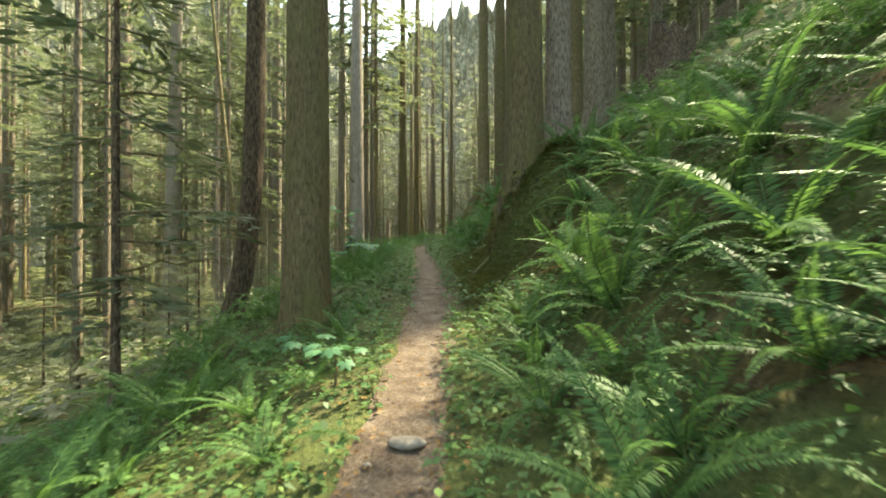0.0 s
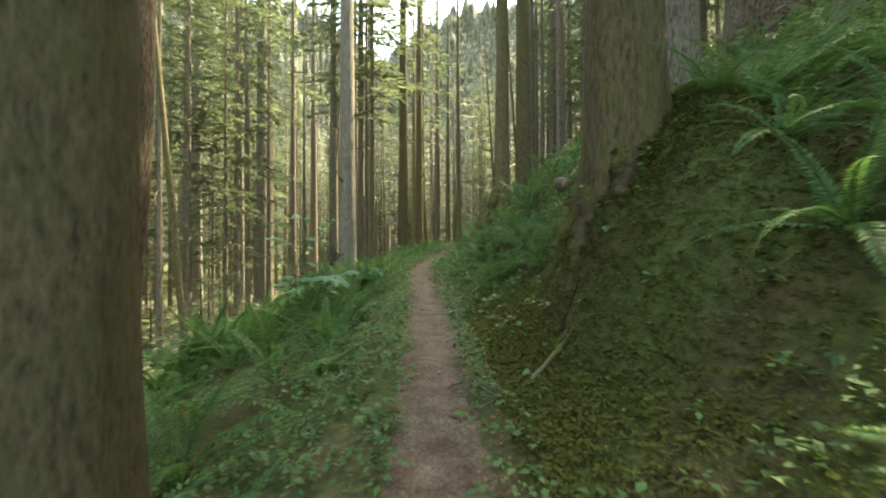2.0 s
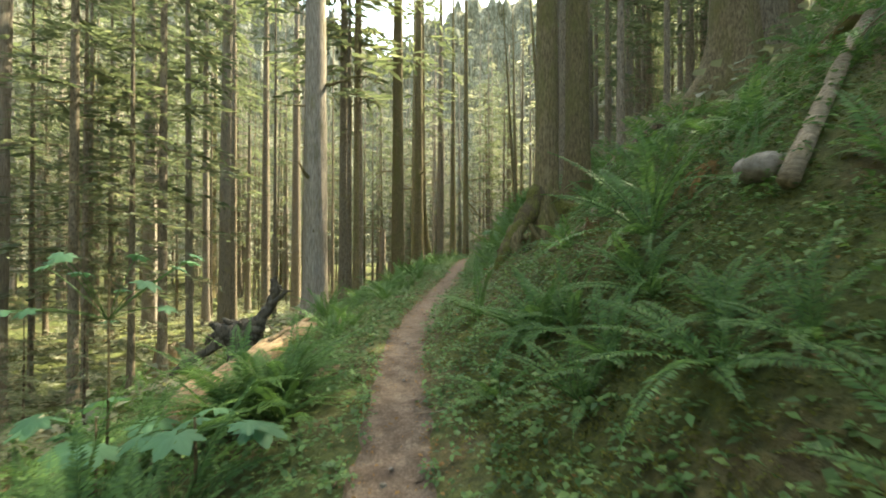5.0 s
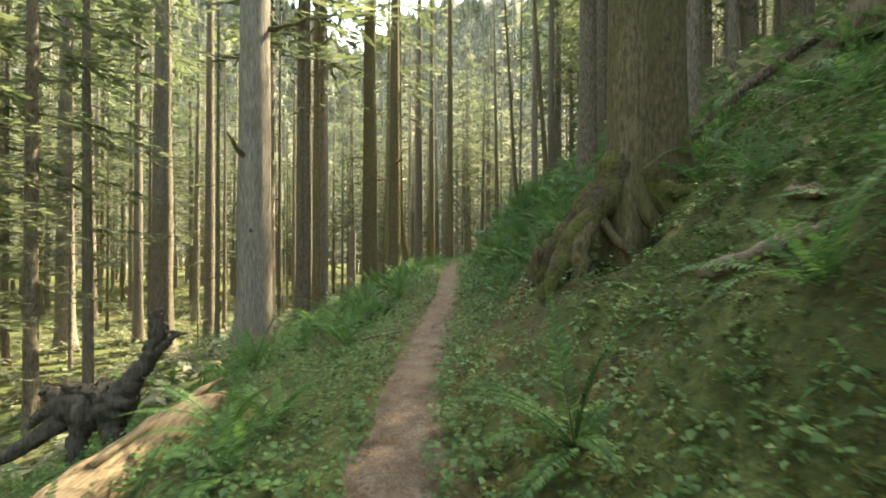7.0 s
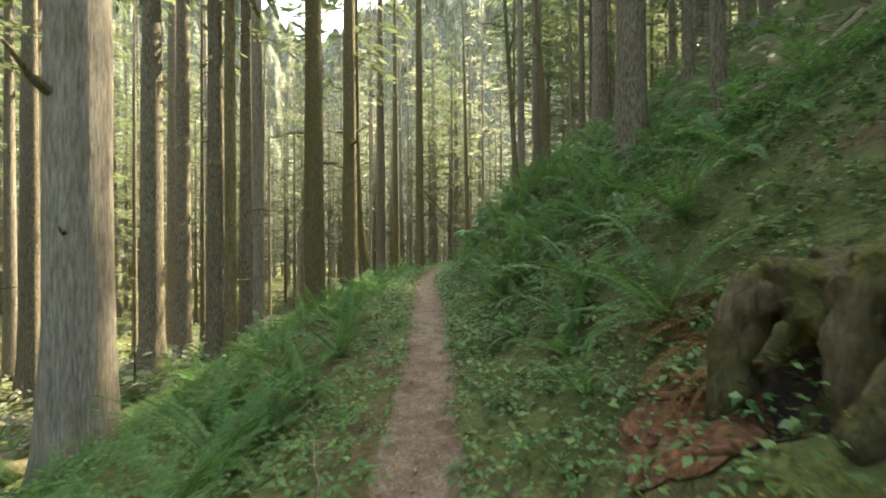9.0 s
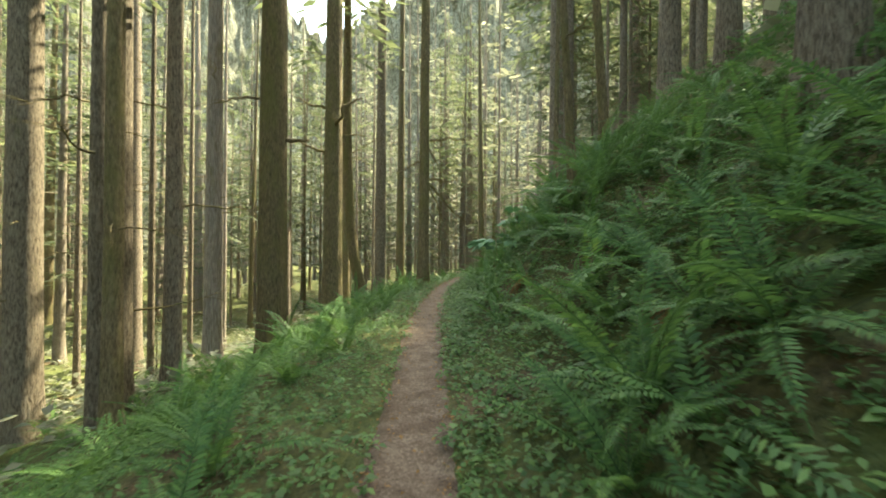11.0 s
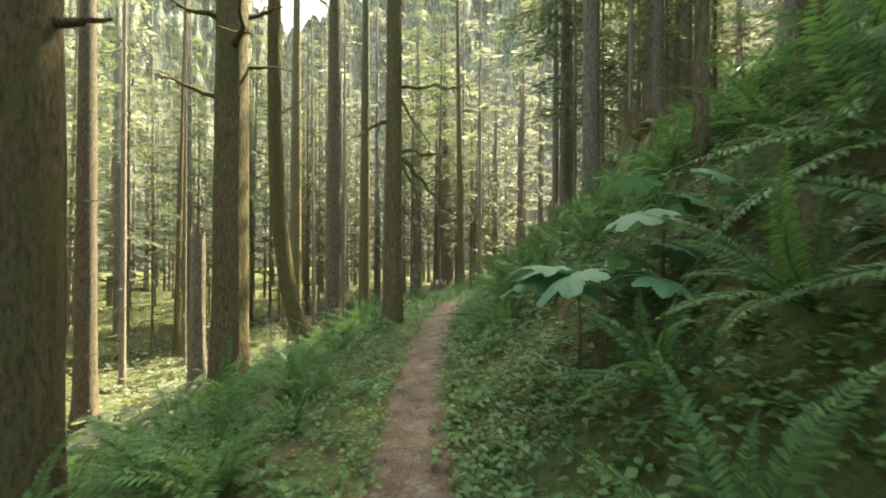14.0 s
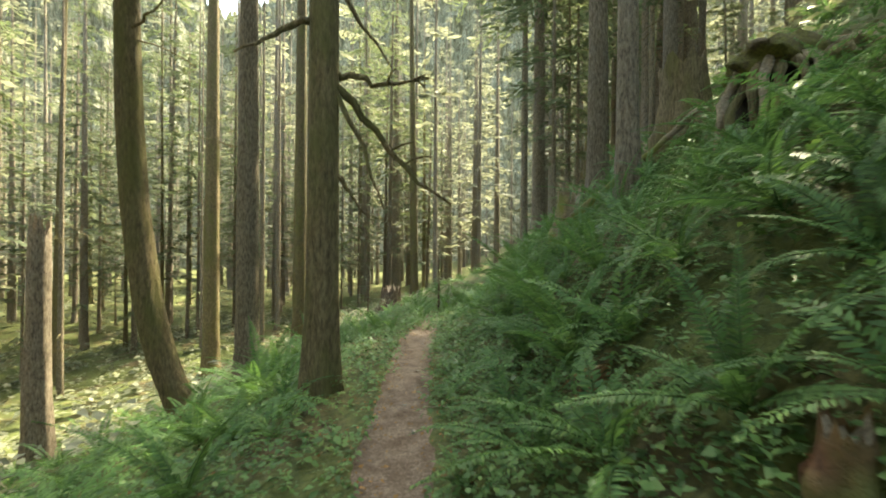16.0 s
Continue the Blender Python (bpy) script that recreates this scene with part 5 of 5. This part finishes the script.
# ---------------------------------------------------------------- broad-leaved plants
def lobed_leaf(size, seed):
    """A large flat many-pointed leaf with a raised midrib, hanging from its stalk."""
    rgl = np.random.default_rng(seed)
    n = 61
    a = np.linspace(-2.75, 2.75, n)
    lobe = np.abs(((a / 0.92 + 0.5) % 1) - 0.5) * 2            # 0 at the tip of a lobe, 1 between two
    teeth = 0.05 * np.abs(np.sin(a * 13 + seed))
    r = size * (1.08 - 0.42 * lobe ** 1.3 + teeth + 0.02 * rgl.normal(0, 1, n)) * (0.66 + 0.34 * np.cos(a / 2.2))
    rim = np.stack([r * np.cos(a), r * np.sin(a), -0.25 * r ** 2 / size + 0.02 * rgl.normal(0, 1, n) * size], -1)
    mid = rim * [0.5, 0.5, 0.25] + [0, 0, 0.012]
    v = np.concatenate([[[0, 0, 0]], mid, rim])
    f = [[0, 1 + i, 2 + i] for i in range(n - 1)] + [[1 + i, 1 + n + i, 2 + n + i, 2 + i] for i in range(n - 1)]
    g = Geo()
    g.v.append(v)
    g.f.extend(f)
    g.n += len(v)
    return g


BIG_LEAVES = [lobed_leaf(0.22, k).mesh("leaf") for k in range(4)]
for me in BIG_LEAVES:
    me.materials.append(M_BIGLEAF)


def broadleaf_plant(x, y, height, leaves, seed, size=1.0, spread=0.45, label=""):
    rgl = np.random.default_rng(seed)
    t = empty("broadleaf_plant", pose(*on_ground(x, y)), label or "broad-leaved shrub with large lobed green leaves", "shrub", "broad-leaved shrubs")
    g = Geo()
    add_tube(g, [(0, 0, -0.1), (0.02, 0.01, height * 0.5), (0, 0.03, height)], [0.014, 0.011, 0.008], sides=6)
    part("stem", g, M_BARK_MOSS, t)
    for k in range(leaves):
        az = k * 2.4 + rgl.uniform(-0.4, 0.4)
        q = spread * rgl.uniform(0.35, 1.0)
        tip = np.array([math.cos(az) * q, math.sin(az) * q, height * rgl.uniform(0.75, 1.15)])
        g = Geo()
        add_tube(g, bend((0, 0.02, height * 0.8), tip, 0.04, 0.01, 5, seed + k), 0.005, sides=4, caps=False)
        part("leaf_stalk", g, M_COVER, t)
        o = part("leaf", BIG_LEAVES[k % 4], None, t)
        o.matrix_basis = Matrix.Translation(tip) @ pose(0, 0, 0, 0, 0, math.degrees(az)) @ pose(0, 0, 0, rgl.uniform(-12, 12), rgl.uniform(2, 24), 0) @ Matrix.Scale(size * rgl.uniform(0.75, 1.15), 4)
    return t


for k, (x, y, h, n, s, w) in enumerate([(1.70, 31.05, 0.78, 7, 1.15, 0.42), (2.08, 31.0, 0.74, 7, 1.0, 0.42), (1.75, 31.5, 0.70, 5, 1.0, 0.38),
                                        (-2.1, 11.2, 0.75, 8, 0.9, 0.5), (-1.9, 12.9, 0.6, 7, 0.8, 0.45),
                                        (-3.1, 13.6, 0.8, 8, 0.9, 0.5), (-1.35, 4.3, 0.35, 7, 0.45, 0.3), (-0.85, 3.6, 0.3, 8, 0.4, 0.25)]):
    broadleaf_plant(x, y, h, n, 300 + k, s, w)
broadleaf_plant(-3.3, 14.0, 2.05, 14, 330, 0.55, 0.75, "slender sapling with a flat layer of green leaves")
broadleaf_plant(-2.45, 11.1, 1.3, 9, 331, 0.4, 0.5, "slender sapling with a flat layer of green leaves")


def low_conifer(x, y, height, k):
    t = empty("young_conifer", pose(*on_ground(x, y)), "small young conifer with layered feathery boughs", "tree", "young conifers")
    part("trunk", trunk_geo(height, 0.02 + 0.006 * height, seed=70 + k, sides=8, flare=0.2), M_BARK_DARK, t)
    c = part("crown", YOUNG_CROWNS[k % 3], None, t)
    c.matrix_basis = pose(0, 0, 0, 0, 0, 50 * k) @ Matrix.Diagonal((height / 9 * 1.5, height / 9 * 1.5, height / 9, 1))


for k, (x, y, h) in enumerate([(-5.6, 10.6, 2.6), (-6.8, 12.3, 3.0), (-7.4, 9.4, 2.4), (-8.6, 14.5, 3.2), (-6.3, 16.0, 2.2), (-9.5, 11.0, 2.8), (-7.5, 19.0, 2.5), (-11.0, 17.0, 3.4),
                               (-4.9, 13.0, 1.8), (-5.4, 34.0, 1.5), (-8.2, 39.0, 2.2), (-3.6, 47.5, 2.0), (3.5, 43.0, 1.6), (-10.5, 34.5, 2.6), (2.2, 46.5, 1.8), (-6.0, 29.0, 1.4), (-12.0, 22.5, 3.2), (-13.5, 13.5, 3.6)]):
    low_conifer(x, y, h, k)


def dead_fern(x, y, size, seed):
    rgl = np.random.default_rng(seed)
    t = empty("dead_fern", pose(*on_ground(x, y, 0.02)), "withered red-brown fern fronds hanging on the bank", "fern", "withered ferns")
    for k in range(7):
        o = part("frond", BROWN_FRONDS[k % 2], None, t)
        o.matrix_basis = pose(0, 0, 0, 0, 0, 180 + rgl.uniform(-90, 90)) @ pose(0, 0, 0, rgl.uniform(-20, 20), rgl.uniform(-5, 30), 0) @ Matrix.Scale(size * rgl.uniform(0.6, 1), 4)


BROWN_FRONDS = []
for v, f in FRONDS[:2]:
    me = Geo().add(v, f).mesh("frond")
    me.materials.append(M_DEADLEAF)
    BROWN_FRONDS.append(me)
for k, (x, y, s) in enumerate([(1.65, 28.6, 0.7), (2.35, 32.6, 0.7), (1.2, 20.9, 0.8), (1.5, 21.3, 0.7), (1.1, 20.5, 0.75), (1.05, 20.05, 0.7), (1.35, 21.1, 0.8), (1.7, 21.0, 0.7), (1.0, 20.75, 0.6), (1.7, 20.6, 0.6), (1.35, 5.1, 0.6), (2.4, 14.5, 0.7), (1.8, 25.4, 0.6), (2.6, 35.0, 0.7), (3.2, 3.0, 0.7), (1.5, 33.9, 0.5)]):
    dead_fern(x, y, s, 700 + k)


# ---------------------------------------------------------------- twigs shed along the path
rg = np.random.default_rng(91)
for k in range(34):
    y = rg.uniform(2, 40)
    x = float(trail_x(y)) + rg.choice([-1, 1]) * rg.uniform(0.12, 0.42)
    g = Geo()
    az, l = rg.uniform(0, 6.28), rg.uniform(0.10, 0.36)
    p = bend((0, 0, 0), (math.cos(az) * l, math.sin(az) * l, 0.0), 0.006, 0.05, 6, 500 + k)
    p[:, 2] = ground_z(p[:, 0] + x, p[:, 1] + y) - float(ground_z(x, y)) + 0.006
    add_tube(g, p, np.linspace(0.006, 0.003, 6), sides=5)
    o = part("twig", g, M_DEADWOOD if k % 3 else M_BARK_DARK)
    o.location = on_ground(x, y)
    tagged(o, "small fallen twig at the edge of the path", "twig", "fallen twigs")
